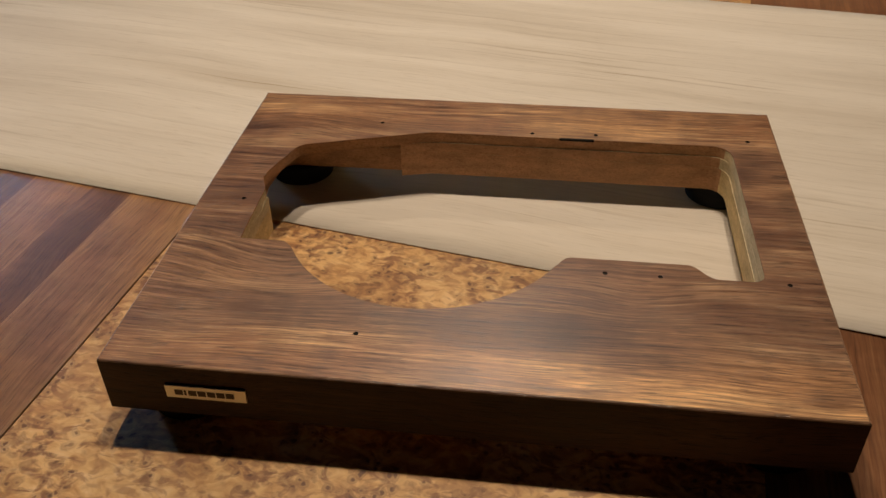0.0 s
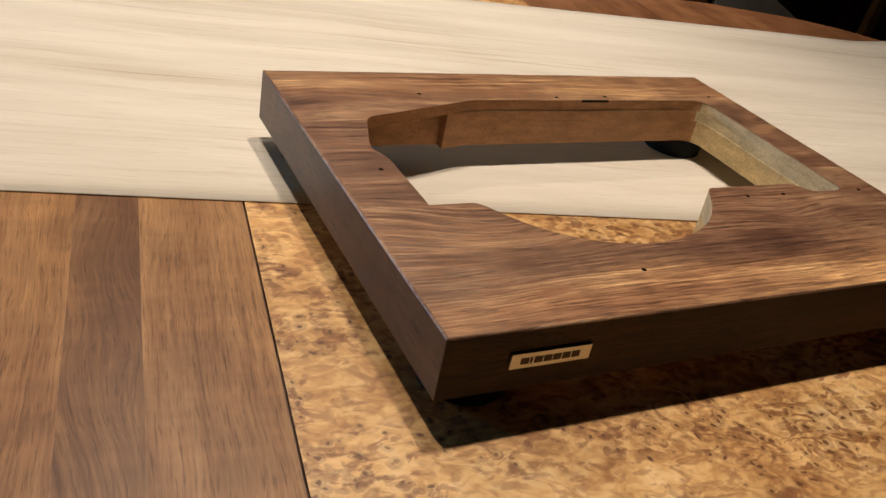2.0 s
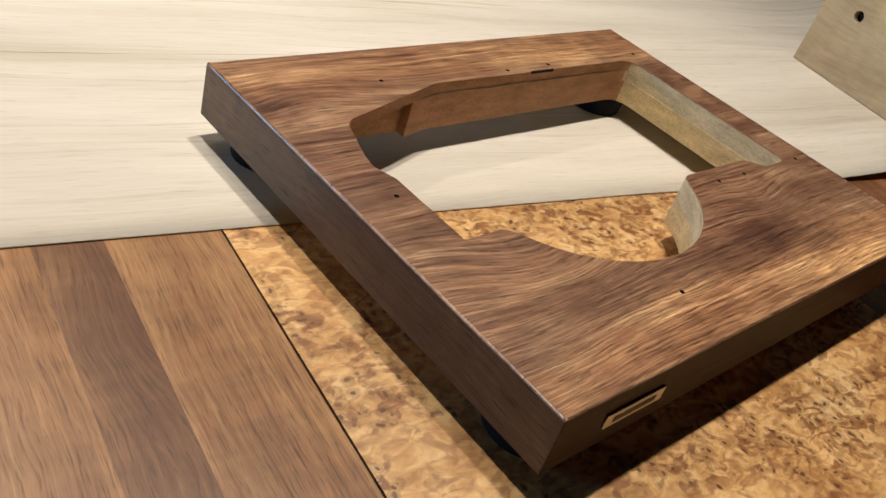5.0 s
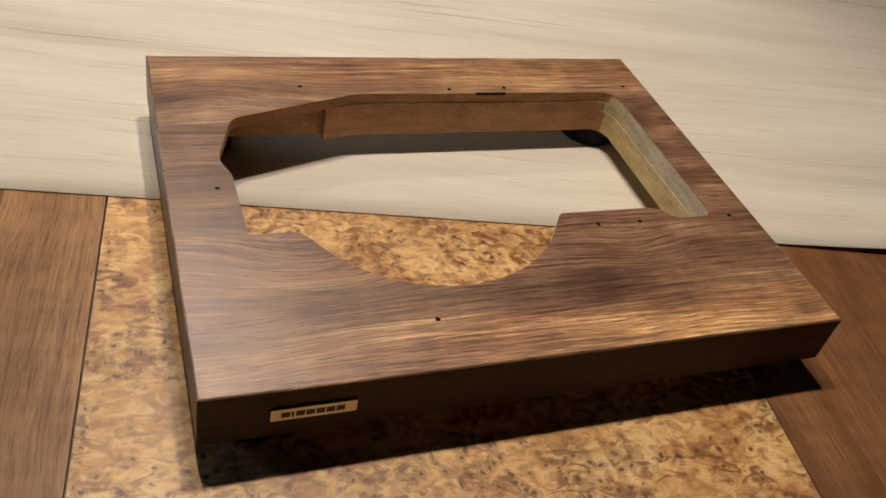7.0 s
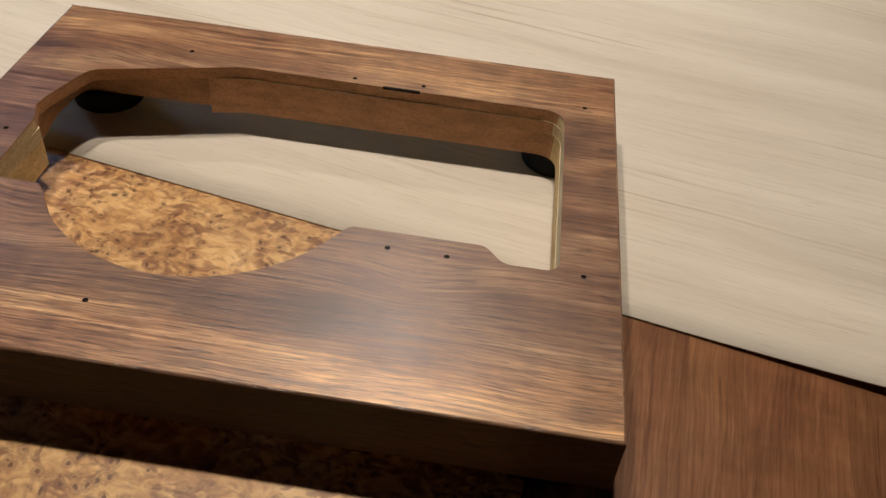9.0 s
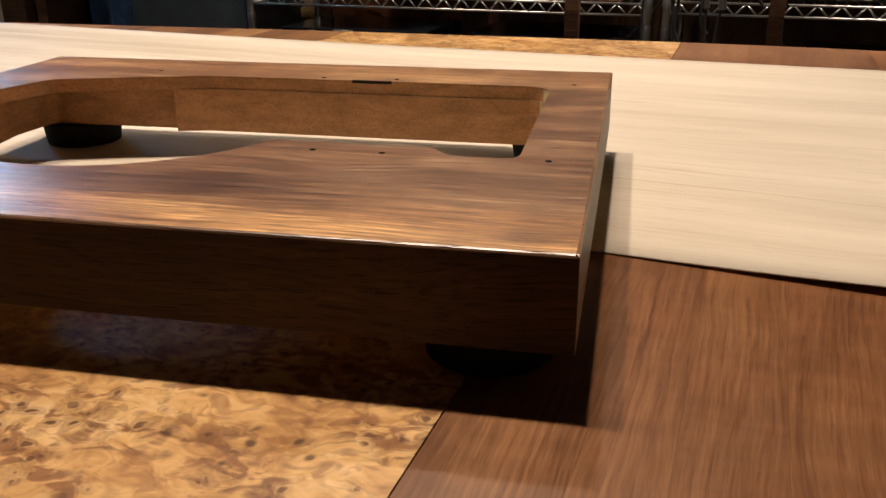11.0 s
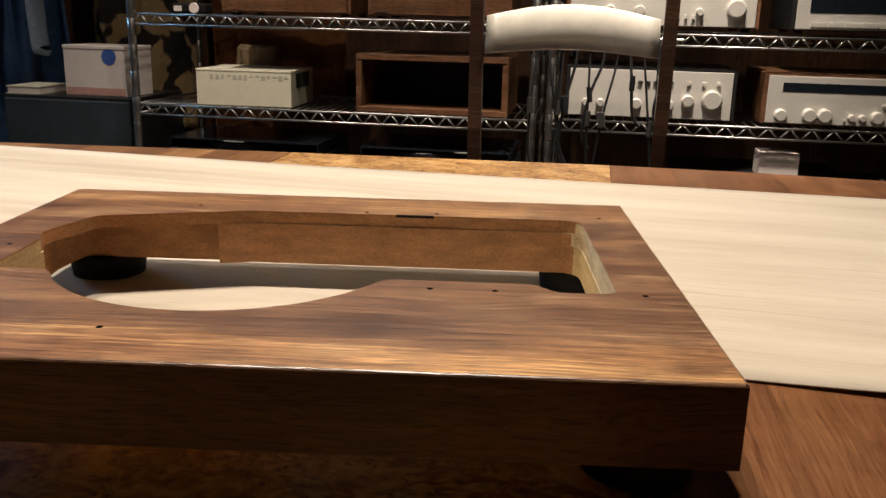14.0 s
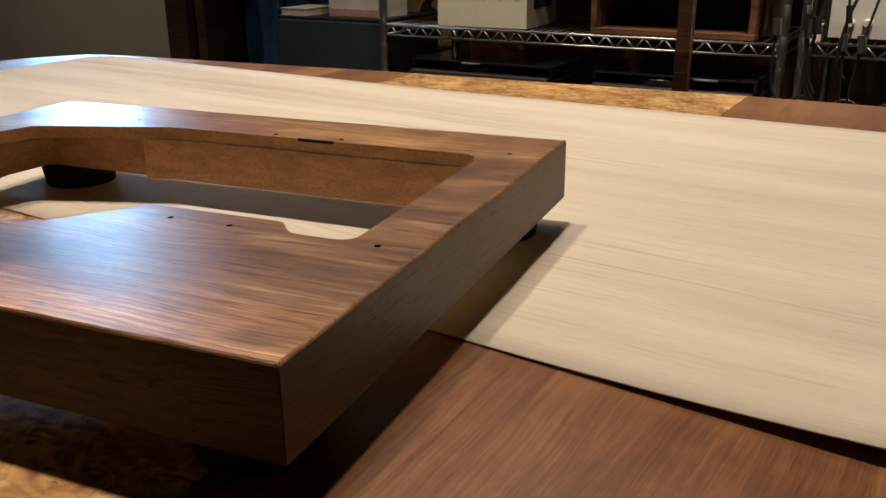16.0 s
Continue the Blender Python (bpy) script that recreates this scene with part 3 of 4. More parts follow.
def board_layer(loop, z0, z1, raw, face, label=""):
    bm = plate(loop, z0, z1, 0.0014, [])
    bm.normal_update()
    raw_faces(bm, 3)
    return part("board", bm, (face, STAINED, HOLLOW_SHADE, raw), plinth, label)


def recessed(right):
    """The lower layers: cut back behind the left end, and the right side moved by the router's step."""
    return rounded([(0.0455, 0.1265, 0.0), (0.078, 0.1265, 0.008)] + arc(0.1735, 0.166, 0.1005, 208, 328)
                   + [(0.269, 0.1285, 0.008), (0.350, 0.1285, 0.010), (0.362, 0.1150, 0.012), (0.3948 + right, 0.1150, 0.010),
                      (0.3942 + right, 0.2856, 0.018), (0.155, 0.2861, 0.01), (0.131, 0.2800, 0.0), (0.131, 0.2890, 0.0),
                      (0.028, 0.2880, 0.014), (0.024, 0.250, 0.008), (0.030, 0.203, 0.004), (0.0450, 0.192, 0.0)])


# This board's face is black so the screw holes end in painted shade.
board_layer(top_loop, 0.0490, H - 0.001, RAW_GREY, HOLLOW_SHADE, "chipboard core with bare and stained cut edges")
board_layer(recessed(0.0), 0.0400, 0.0489, RAW_GREY, RAW_GREY)
board_layer(recessed(-0.0005), B, 0.0399, RAW, RAW_GREY, "lower chipboard layer with a stepped yellow edge")


def edge_strip(p, q, n):
    """Veneer on one outer side, with a softly broken top edge."""
    p, q, n = Vector((*p, 0)), Vector((*q, 0)), Vector((*n, 0))
    bm = bmesh.new()
    prof = [(0.0, B), (0.0, H - 0.0013), (-0.0004, H - 0.0005), (-0.0012, H - 0.00005), (-0.0016, H - 0.00005), (-0.0016, B)]
    a = [bm.verts.new(p + n * o + Vector((0, 0, z))) for o, z in prof]
    b = [bm.verts.new(q + n * o + Vector((0, 0, z))) for o, z in prof]
    for i in range(len(prof)):
        j = (i + 1) % len(prof)
        bm.faces.new((a[i], a[j], b[j], b[i])).material_index = 1 if i in (1, 2, 3) else 0
    bm.faces.new(a), bm.faces.new(b)
    return bm


part("front_veneer", edge_strip((0.0004, 0), (W - 0.0004, 0), (0, -1)), (WALNUT_EDGE_SHADED, WORN_GLINT), plinth)
part("back_veneer", edge_strip((0.0004, D), (W - 0.0004, D), (0, 1)), (WALNUT_EDGE_SHADED, WORN_GLINT), plinth)
part("side_veneer", edge_strip((0, 0.0004), (0, D - 0.0004), (-1, 0)), (WALNUT_SIDE_SHADED, WORN_GLINT), plinth)
part("side_veneer", edge_strip((W, 0.0004), (W, D - 0.0004), (1, 0)), (WALNUT_SIDE_SHADED, WORN_GLINT), plinth)
# No recess is cut; a black block stands for the slot's shade.
part("slot", box(0.2600, 0.2875, 0.2864, 0.2878, H - 0.0018, H + 0.00015), HOLLOW_SHADE, plinth, "chipped slot in the cut edge, its shade a solid black block")

for fx, fy in ((0.036, 0.036), (0.395, 0.036), (0.036, 0.309), (0.395, 0.309)):
    f = part("foot", turned([(0.0, 0.0), (0.024, 0.0), (0.0265, 0.0015), (0.0285, B - 0.002), (0.0280, B), (0.0, B)]), RUBBER, plinth, "black rubber foot")
    f.location = (fx, fy, 0)
    smooth(f)

badge = part("badge", box(0.039, 0.0882, -0.0016, 0.0, 0.0335, 0.0435, 0.0004), SATIN, plinth, "small brushed metal maker's plate")
for k in range(7):
    x = 0.0449 + (k - (0.55 if k > 1 else 0)) * 0.0057
    part("print_bar", box(x, x + (0.0013 if k == 1 else 0.0049), -0.00185, -0.0016, 0.0364, 0.0403), BRONZE, badge)

# ---- a pale board standing on the veneer ----
board = thing("board", pose(0.832, 0.333, 0.0022, 0, 0, -102.5), "pale plywood board with one drilled hole standing on edge", "board")
bm = bmesh.new()


def drilled(length, height, thick, hx, hz, hr):
    bm = bmesh.new()
    loops = []
    for y in (0.0, thick):
        pts = [(0, 0), (length, 0), (length, height), (0.004, height)]
        o = [bm.verts.new((x, y, z)) for x, z in pts]
        h = [bm.verts.new((hx + hr * math.cos(k * math.pi / 10), y, hz + hr * math.sin(k * math.pi / 10))) for k in range(20)]
        edges = [bm.edges.new((l[i], l[(i + 1) % len(l)])) for l in (o, h) for i in range(len(l))]
        bmesh.ops.triangle_fill(bm, use_beauty=True, edges=edges)
        loops.append((o, h))
    for k in (0, 1):
        a, b = loops[0][k], loops[1][k]
        for i in range(len(a)):
            j = (i + 1) % len(a)
            bm.faces.new((a[i], a[j], b[j], b[i]))
    return bm


bm.free()
BOARD_MAT = wood("pale_plywood", (0.41, 0.30, 0.165), (0.48, 0.36, 0.205), (0.54, 0.415, 0.25), 0, 0.6, 0.6, 0.12, 0.0, 0.12)
part("panel", drilled(0.32, 0.135, 0.009, 0.055, 0.082, 0.007), BOARD_MAT, board)
# Added black plate that stands for the shade inside the drilled hole.
part("hole_backing", box(0.045, 0.065, 0.0085, 0.0088, 0.072, 0.092), HOLLOW_SHADE, board)


# ---- the shelves behind the table ----
def wire_shelf(u0, u1, v0, v1, decks, label):
    """Chrome wire shelving: four ribbed posts and wire decks with trussed rims."""
    shelf = thing("wire_shelf", at_room(u0, v0, FLOOR_Z), label, "shelf", "wire shelving units")
    w, d = u1 - u0, v1 - v0
    for x in (0.0, w):
        for y in (0.0, d):
            prof = [(0.0, 0.0), (0.0125, 0.0)]
            for k in range(24):
                z = 0.05 + k * 0.078
                prof += [(0.0125, z), (0.0112, z + 0.002), (0.0125, z + 0.004)]
            prof += [(0.0125, 1.95), (0.014, 1.955), (0.012, 1.97), (0.0, 1.972)]
            p = part("post", turned(prof, 14), CHROME, shelf, "ribbed chrome post")
            p.location = (x, y, 0)
            smooth(p)
    for z in decks:
        bm = bmesh.new()
        h = z - FLOOR_Z
        for y in (0.0, d):
            rod(bm, (0, y, h), (w, y, h), 0.0035)
            rod(bm, (0, y, h - 0.03), (w, y, h - 0.03), 0.0035)
            n = int(w / 0.055)
            for k in range(n):
                a, b = k * w / n, (k + 0.5) * w / n
                rod(bm, (a, y, h - 0.03), (b, y, h), 0.0027, 6)
                rod(bm, (b, y, h), ((k + 1) * w / n, y, h - 0.03), 0.0027, 6)
        for x in (0.0, w):
            rod(bm, (x, 0, h), (x, d, h), 0.0035)
            rod(bm, (x, 0, h - 0.03), (x, d, h - 0.03), 0.0035)
        for k in range(1, 46):
            rod(bm, (k * w / 46, 0, h + 0.001), (k * w / 46, d, h + 0.001), 0.0018, 5)
        smooth(part("deck", bm, CHROME, shelf, "chrome wire deck with a trussed rim"))
    return shelf


V0, V1 = 2.262, 2.72
DECK_A, DECK_B, DECK_C = -0.098, 0.172, -0.375
wire_shelf(-1.035, 0.185, V0, V1, (-0.65, DECK_C, DECK_A, DECK_B), "chrome wire shelving unit holding cartons and cabinets")
wire_shelf(0.235, 1.44, V0, V1, (-0.65, DECK_C, DECK_A + 0.008, DECK_B - 0.018), "chrome wire shelving unit holding silver stereo components")


def knob(parent, x, z, r, depth, label=""):
    k = part("knob", turned([(0.0, 0.0), (r * 1.08, 0.0), (r * 1.08, depth * 0.2), (r, depth * 0.25), (r * 0.94, depth * 0.95), (r * 0.85, depth), (0.0, depth)], 24), SILVER, parent, label)
    k.matrix_local = pose(x, 0.0, z, 90, 0, 0)
    return k


def component(u, v, z, w, h, depth, knobs, dial=None, case=CASE_WOOD, face=None, buttons=(), label="silver-faced stereo amplifier", category="amplifier", meters=()):
    """A hi-fi component: case, faceplate, feet, knobs, dial window and push buttons."""
    face = face or SILVER
    t = thing("stereo_component", at_room(u, v, z), label, category, "stereo components on the shelves")
    part("case", box(0.0, w, 0.006, depth, 0.008, h, 0.003), case, t)
    part("faceplate", box(0.012, w - 0.012, 0.0, 0.006, 0.012, h - 0.008, 0.0012), face, t, "brushed aluminium faceplate")
    for fx in (0.03, w - 0.03):
        for fy in (0.05, depth - 0.05):
            f = part("foot", turned([(0.0, 0.0), (0.012, 0.0), (0.014, 0.008), (0.0, 0.008)], 16), RUBBER, t)
            f.location = (fx, fy, 0)
    if dial:
        part("dial_window", box(dial[0], dial[1], -0.0012, 0.0, dial[2], dial[3], 0.0005), GLASS_DARK, t, "dark dial window")
    for x, zz, r in knobs:
        knob(t, x, zz, r, 0.02)
    for x, zz, bw, bh in buttons:
        part("button", box(x, x + bw, -0.006, 0.0, zz, zz + bh, 0.0008), DARK_METAL if bh < 0.006 else SILVER, t)
    for x0, x1, z0, z1 in meters:
        part("meter", box(x0, x1, -0.0012, 0.0, z0, z1, 0.0005), GLASS_DARK, t, "dark meter window")
    return t


# middle deck, right unit
component(0.275, V0 + 0.012, DECK_A + 0.011, 0.47, 0.150, 0.33, [(0.06, 0.05, 0.010), (0.10, 0.05, 0.010), (0.20, 0.05, 0.014), (0.29, 0.05, 0.012), (0.34, 0.062, 0.016), (0.405, 0.066, 0.026)],
          case=DARK_METAL, buttons=[(0.18 + k * 0.021, 0.108, 0.013, 0.005) for k in range(6)] + [(0.335 + k * 0.04, 0.105, 0.01, 0.01) for k in range(3)], label="wide silver stereo amplifier with round knobs", category="amplifier")
component(0.815, V0 + 0.012, DECK_A + 0.011, 0.50, 0.148, 0.33, [(0.050, 0.034, 0.016), (0.125, 0.036, 0.018), (0.165, 0.036, 0.018), (0.235, 0.034, 0.009), (0.262, 0.034, 0.009), (0.30, 0.036, 0.016), (0.40, 0.038, 0.022)],
          dial=(0.05, 0.40, 0.098, 0.122), label="wooden-cased silver receiver with a dark dial", category="receiver", buttons=[(0.215, 0.022, 0.006, 0.006), (0.31, 0.065, 0.01, 0.006)])
# upper deck, right unit
component(0.265, V0 + 0.012, DECK_B - 0.007, 0.52, 0.16, 0.33, [(0.36, 0.05, 0.010), (0.455, 0.06, 0.024), (0.12, 0.05, 0.014), (0.2, 0.05, 0.014)],
          buttons=[(0.30 + k * 0.02, 0.03, 0.009, 0.012) for k in range(4)], label="silver amplifier in a wooden case", category="amplifier")
component(0.865, V0 + 0.012, DECK_B - 0.007, 0.44, 0.16, 0.30, [(0.31, 0.07, 0.012), (0.40, 0.05, 0.014)], dial=(0.045, 0.26, 0.055, 0.14), case=DARK_METAL,
          buttons=[(0.05 + k * 0.0215, 0.018, 0.019, 0.013) for k in range(9)], label="silver cassette deck with dark keys", category="cassette deck")
# upper deck, left unit
component(-0.76, V0 + 0.03, DECK_B + 0.004, 0.40, 0.13, 0.30, [], case=CASE_WOOD, face=CASE_WOOD, label="walnut turntable base on dark feet", category="turntable")
component(-0.31, V0 + 0.03, DECK_B + 0.004, 0.42, 0.13, 0.30, [], case=CASE_WOOD, face=CASE_WOOD, buttons=[(0.025, 0.014, 0.035, 0.005)], label="walnut cabinet with a small maker's plate", category="cabinet")
clip = thing("desk_gadget", at_room(-0.93, V0 + 0.05, DECK_B + 0.004), "small black gadget with a white tag", "gadget")
part("body", box(0.0, 0.11, 0.0, 0.06, 0.0, 0.03, 0.006), RUBBER, clip)
part("tag", box(0.01, 0.035, -0.002, 0.0, 0.006, 0.022, 0.0005), WHITE_CARD, clip, "white paper tag")
part("dial", cyl(0.016, 0.015, 0.004, pose(0.075, -0.002, 0.016, 90), 20), WHITE_CARD, clip)

# middle deck, left unit
carton = thing("carton", at_room(-0.848, V0 + 0.025, DECK_A + 0.003, 2), "cream cardboard carton with faint grey print", "carton")
part("body", box(0.0, 0.300, 0.0, 0.24, 0.0, 0.108, 0.002), CREAM_CARD, carton)
part("lid_flap", box(-0.001, 0.301, -0.001, 0.241, 0.104, 0.1095, 0.001), CREAM_CARD, carton)
part("side_print", box(0.3002, 0.3012, 0.05, 0.19, 0.055, 0.1, 0.0003), GREEN_INK, carton, "dark green printed patch")
random.seed(4)
for k in range(14):
    x = 0.045 + k * 0.018
    part("print_bar", box(x, x + 0.008 + 0.006 * random.random(), -0.0006, 0.0, 0.078 + 0.012 * random.random(), 0.094, 0.0), plain("grey_print", (0.45, 0.45, 0.38), 0.7) if k == 0 else bpy.data.materials["grey_print"], carton)
tin = thing("carton", at_room(0.237, V0 + 0.012, DECK_A + 0.011), "small cream carton squeezed in beside the amplifier", "carton")
part("body", box(0.0, 0.034, 0.0, 0.12, 0.0, 0.042, 0.0015), CREAM_CARD, tin)
part("lid_flap", box(-0.0008, 0.0348, -0.0008, 0.1208, 0.038, 0.0432, 0.001), CREAM_CARD, tin)
paper_bag = thing("paper_bag", at_room(-0.83, V0 + 0.29, DECK_A + 0.003), "crumpled tan paper bag behind the carton", "paper bag")
bm = box(0.0, 0.14, 0.0, 0.07, 0.0, 0.17, 0.01)
bmesh.ops.subdivide_edges(bm, edges=bm.edges[:], cuts=3, use_grid_fill=True)
for v in bm.verts:
    v.co += Vector(noise.noise_vector(v.co * 25)) * 0.01
    v.co.z = max(v.co.z, 0.0)
part("bag", bm, plain("tan_paper", (0.28, 0.19, 0.11), 0.8, vary=0.2), paper_bag)

case = thing("empty_cabinet", at_room(-0.342, V0 + 0.02, DECK_A + 0.003), "empty walnut receiver cabinet with an open front", "cabinet")
CW, CH, CD, CT = 0.452, 0.170, 0.33, 0.017
part("base", box(0.0, CW, 0.0, CD, 0.0, CT, 0.002), CASE_WOOD, case)
part("top", box(0.0, CW, 0.0, CD, CH - CT, CH, 0.002), CASE_WOOD, case)
part("side", box(0.0, CT, 0.002, CD, CT, CH - CT, 0.001), CASE_WOOD, case)
part("side", box(CW - CT, CW, 0.002, CD, CT, CH - CT, 0.001), CASE_WOOD, case)
part("back", box(CT, CW - CT, CD - 0.006, CD, CT, CH - CT), DARK_WOOD, case)

# lower deck
for u, w in ((-0.96, 0.50), (-0.34, 0.47)):
    t = thing("turntable", at_room(u, V0 + 0.01, DECK_C + 0.003), "dark turntable under a smoked lid on the lower shelf", "turntable", "turntables on the lower shelf")
    part("base", box(0.0, w, 0.0, 0.36, 0.01, 0.13, 0.004), DARK_METAL, t)
    part("top_plate", box(0.01, w - 0.01, 0.008, 0.35, 0.13, 0.138, 0.002), plain("grey_metal", (0.16, 0.15, 0.14), 0.35, 0.6) if u < -0.9 else bpy.data.materials["grey_metal"], t)
    p = part("platter", turned([(0.0, 0.0), (0.15, 0.0), (0.15, 0.018), (0.146, 0.022), (0.0, 0.022)], 40), DARK_METAL, t)
    p.location = (w * 0.43, 0.18, 0.138)
    p = part("oval_plate", turned([(0.0, 0.0), (0.028, 0.0), (0.027, 0.003), (0.0, 0.0035)], 28), SILVER, t, "oval silver plate")
    p.matrix_local = pose(0.22 if u < -0.9 else 0.33, 0.03, 0.1645) @ Matrix.Diagonal((1.2, 0.5, 1, 1))
    part("lid", box(0.005, w - 0.005, 0.03, 0.355, 0.165, 0.170, 0.002), GLASS_DARK, t, "smoked plastic lid")
    for x in (0.005, w - 0.012):
        part("lid_side", box(x, x + 0.007, 0.03, 0.355, 0.138, 0.165), GLASS_DARK, t)
component(0.60, V0 + 0.012, DECK_C + 0.003, 0.48, 0.145, 0.32, [], case=DARK_METAL, face=plain("blue_grey_metal", (0.16, 0.18, 0.20), 0.35, 0.7),
          buttons=[(0.05 + k * 0.045, 0.05, 0.012, 0.022) for k in range(6)] + [(0.33 + k * 0.012, 0.045, 0.007, 0.007) for k in range(4)] + [(0.41, 0.05, 0.014, 0.03)], label="blue-grey equaliser with silver sliders", category="equaliser")
small = thing("small_box", at_room(0.826, V0 + 0.02, DECK_C + 0.148), "small white cardboard box on the equaliser", "box")
part("body", box(0.0, 0.108, 0.0, 0.09, 0.0, 0.068, 0.002), WHITE_CARD, small)
part("print_bar", box(0.015, 0.095, -0.0006, 0.0, 0.04, 0.052), bpy.data.materials["grey_print"], small)
black = thing("black_component", at_room(1.13, V0 + 0.03, DECK_C + 0.003), "black box with a coil of cable", "component")
part("body", box(0.0, 0.26, 0.0, 0.3, 0.0, 0.12, 0.004), DARK_METAL, black)
part("cable_coil", tube([(0.12 + (0.04 + 0.002 * k) * math.cos(k * 0.7), 0.06 + 0.03 * math.sin(k * 0.7), 0.124 + 0.0008 * k) for k in range(28)], 0.003), CHROME, black)

# ---- left of the shelves ----
spk = thing("loudspeaker", at_room(-1.57, 2.36, FLOOR_Z), "dark teal-black loudspeaker with a cloth front", "loudspeaker")
SH = 0.655
part("cabinet", box(0.0, 0.465, 0.012, 0.36, 0.0, SH, 0.004), DARK_METAL, spk)
part("grille", box(0.012, 0.453, 0.0, 0.012, 0.012, SH - 0.012, 0.004), TEAL_CLOTH, spk, "dark teal cloth grille")
wb = thing("carton", at_room(-1.358, 2.40, FLOOR_Z + SH, -3), "white carton with a blue seal and pink print", "carton")
part("body", box(0.0, 0.222, 0.0, 0.16, 0.0, 0.158, 0.002), WHITE_CARD, wb)
part("lid_flap", box(-0.002, 0.224, -0.002, 0.162, 0.15, 0.162, 0.002), WHITE_CARD, wb)
part("seal", cyl(0.026, 0.026, 0.001, pose(0.165, -0.0006, 0.128, 90), 24), BLUE_INK, wb, "round blue seal")
part("print_band", box(0.004, 0.218, -0.0008, 0.0, 0.004, 0.028), PINK_INK, wb, "faded pink printed band")
book = thing("booklet", at_room(-1.562, 2.38, FLOOR_Z + SH), "thick white booklet on the loudspeaker", "booklet")
part("page_block", box(0.004, 0.118, 0.002, 0.16, 0.002, 0.022, 0.001), WHITE_CARD, book)
part("cover", box(0.0, 0.121, 0.0, 0.163, 0.0, 0.002), CREAM_CARD, book)
part("cover", box(0.0, 0.121, 0.0, 0.163, 0.022, 0.025), CREAM_CARD, book)


def draped(name, m, w, h, folds, depth, mat, label, category, seed, taper=0.0):
    """Hanging cloth with deep vertical folds."""
    bm = bmesh.new()
    nx, nz = 60, 40
    grid = []
    for i in range(nx + 1):
        col = []
        for k in range(nz + 1):
            f, g = i / nx, k / nz
            x = (f - 0.5) * w * (1 - taper * (1 - g) ** 2 * 0.8) + w / 2
            q = Vector((f * folds, g * 1.5, seed))
            y = depth * (noise.noise(q) + 0.4 * noise.noise(q * 2.7)) - 0.25 * depth * math.sin(math.pi * f)
            col.append(bm.verts.new((x, y, -g * h)))
        grid.append(col)
    for i in range(nx):
        for k in range(nz):
            bm.faces.new((grid[i][k], grid[i + 1][k], grid[i + 1][k + 1], grid[i][k + 1]))
    bmesh.ops.solidify(bm, geom=bm.faces[:], thickness=0.004)
    t = thing(name, m, label, category)
    smooth(part("cloth", bm, mat, t))
    return t


coat = draped("coat", at_room(-1.98, 2.66, 0.75), 0.52, 1.25, 5.0, 0.09, DENIM, "long dark blue coat hanging beside the speaker", "coat", 3.1, 0.5)
for x in (0.13, 0.43):
    bm = tube([(x - 0.02, -0.09, -0.15), (x, -0.11, -0.4), (x + 0.02, -0.12, -0.68), (x + 0.03, -0.12, -0.70)], 0.03, 14)
    smooth(part("sleeve", bm, DENIM_PALE, coat, "pale blue sleeve end"))
rail = thing("coat_rail", at_room(-2.2, 2.74, 0.75), "dark wooden rail that carries the hanging clothes", "rail")
part("bar", rod(bmesh.new(), (0.1, 0, 0.012), (1.2, 0, 0.012), 0.012, 14), DARK_WOOD, rail)
for x in (0.12, 1.18):
    part("bracket", box(x - 0.01, x + 0.01, 0.0, 0.16, 0.0, 0.024, 0.003), DARK_WOOD, rail)


def patchy(name):
    m = Nodes(name)
    w = m.warp(m.obj, 9.0, 0.05, 2)
    blot = m.ramp(m.noise(w, 11.0, 2, 0.4), (0.50, 0.0), (0.54, 1.0))
    col = m.mix(blot, (0.58, 0.40, 0.20), (0.04, 0.030, 0.026))
    fine = m.noise(m.obj, 160.0, 3)
    return m.finish(m.mix(0.4, col, m.mix(1.0, col, m.ramp(fine, (0.3, 0.7), (0.7, 1.2)), 'MULTIPLY')), 0.9, fine, 0.3, 0.001)


draped("patterned_cloth", at_room(-1.43, 2.70, 0.75), 0.40, 0.98, 3.0, 0.07, patchy("tan_patchwork"), "tan patterned cloth with dark blotches hanging up", "cloth", 8.2)
draped("rust_cloth", at_room(-1.02, 2.80, 0.74), 0.50, 1.0, 3.0, 0.04, plain("rust_cloth", (0.34, 0.125, 0.05), 0.9, vary=0.3, scale=80.0), "rust-brown cloth hanging behind the shelf", "cloth", 5.5)

# ---- the chair at the far side of the table ----
chair = thing("dining_chair", at_room(0.30, 1.70, FLOOR_Z), "dark-stained wooden dining chair with a glossy curved top rail", "chair")
GLOSS = wood("chair_gloss", (0.03, 0.014, 0.008), (0.055, 0.026, 0.015), (0.085, 0.04, 0.022), 0, 0.5, 0.22, 0.2, 0.6)
# The pale colour paints a bright reflection onto the rail's lacquer.
RAIL_GLARE = plain("glossy_lacquer_glare", (0.56, 0.53, 0.47), 0.22, 0.15, 0.15, 30.0, coat=0.6)
for x in (-0.2, 0.2):
    lean = 0.012 if x > 0 else -0.012
    post = bmesh.new()
    pts = [(x, 0.0, 0.0), (x, -0.03, 0.43), (x + lean * 0.3, -0.015, 0.7), (x + lean, 0.03, 1.03)]
    prev = None
    for px, py, pz in pts:
        ring = [post.verts.new((px + dx, py + dy, pz)) for dx, dy in ((-0.0145, -0.012), (0.0145, -0.012), (0.0145, 0.012), (-0.0145, 0.012))]
        if prev:
            for k in range(4):
                post.faces.new((prev[k], prev[(k + 1) % 4], ring[(k + 1) % 4], ring[k]))
        else:
            post.faces.new(ring)
        prev = ring
    post.faces.new(prev)
    part("back_post", post, GLOSS, chair)
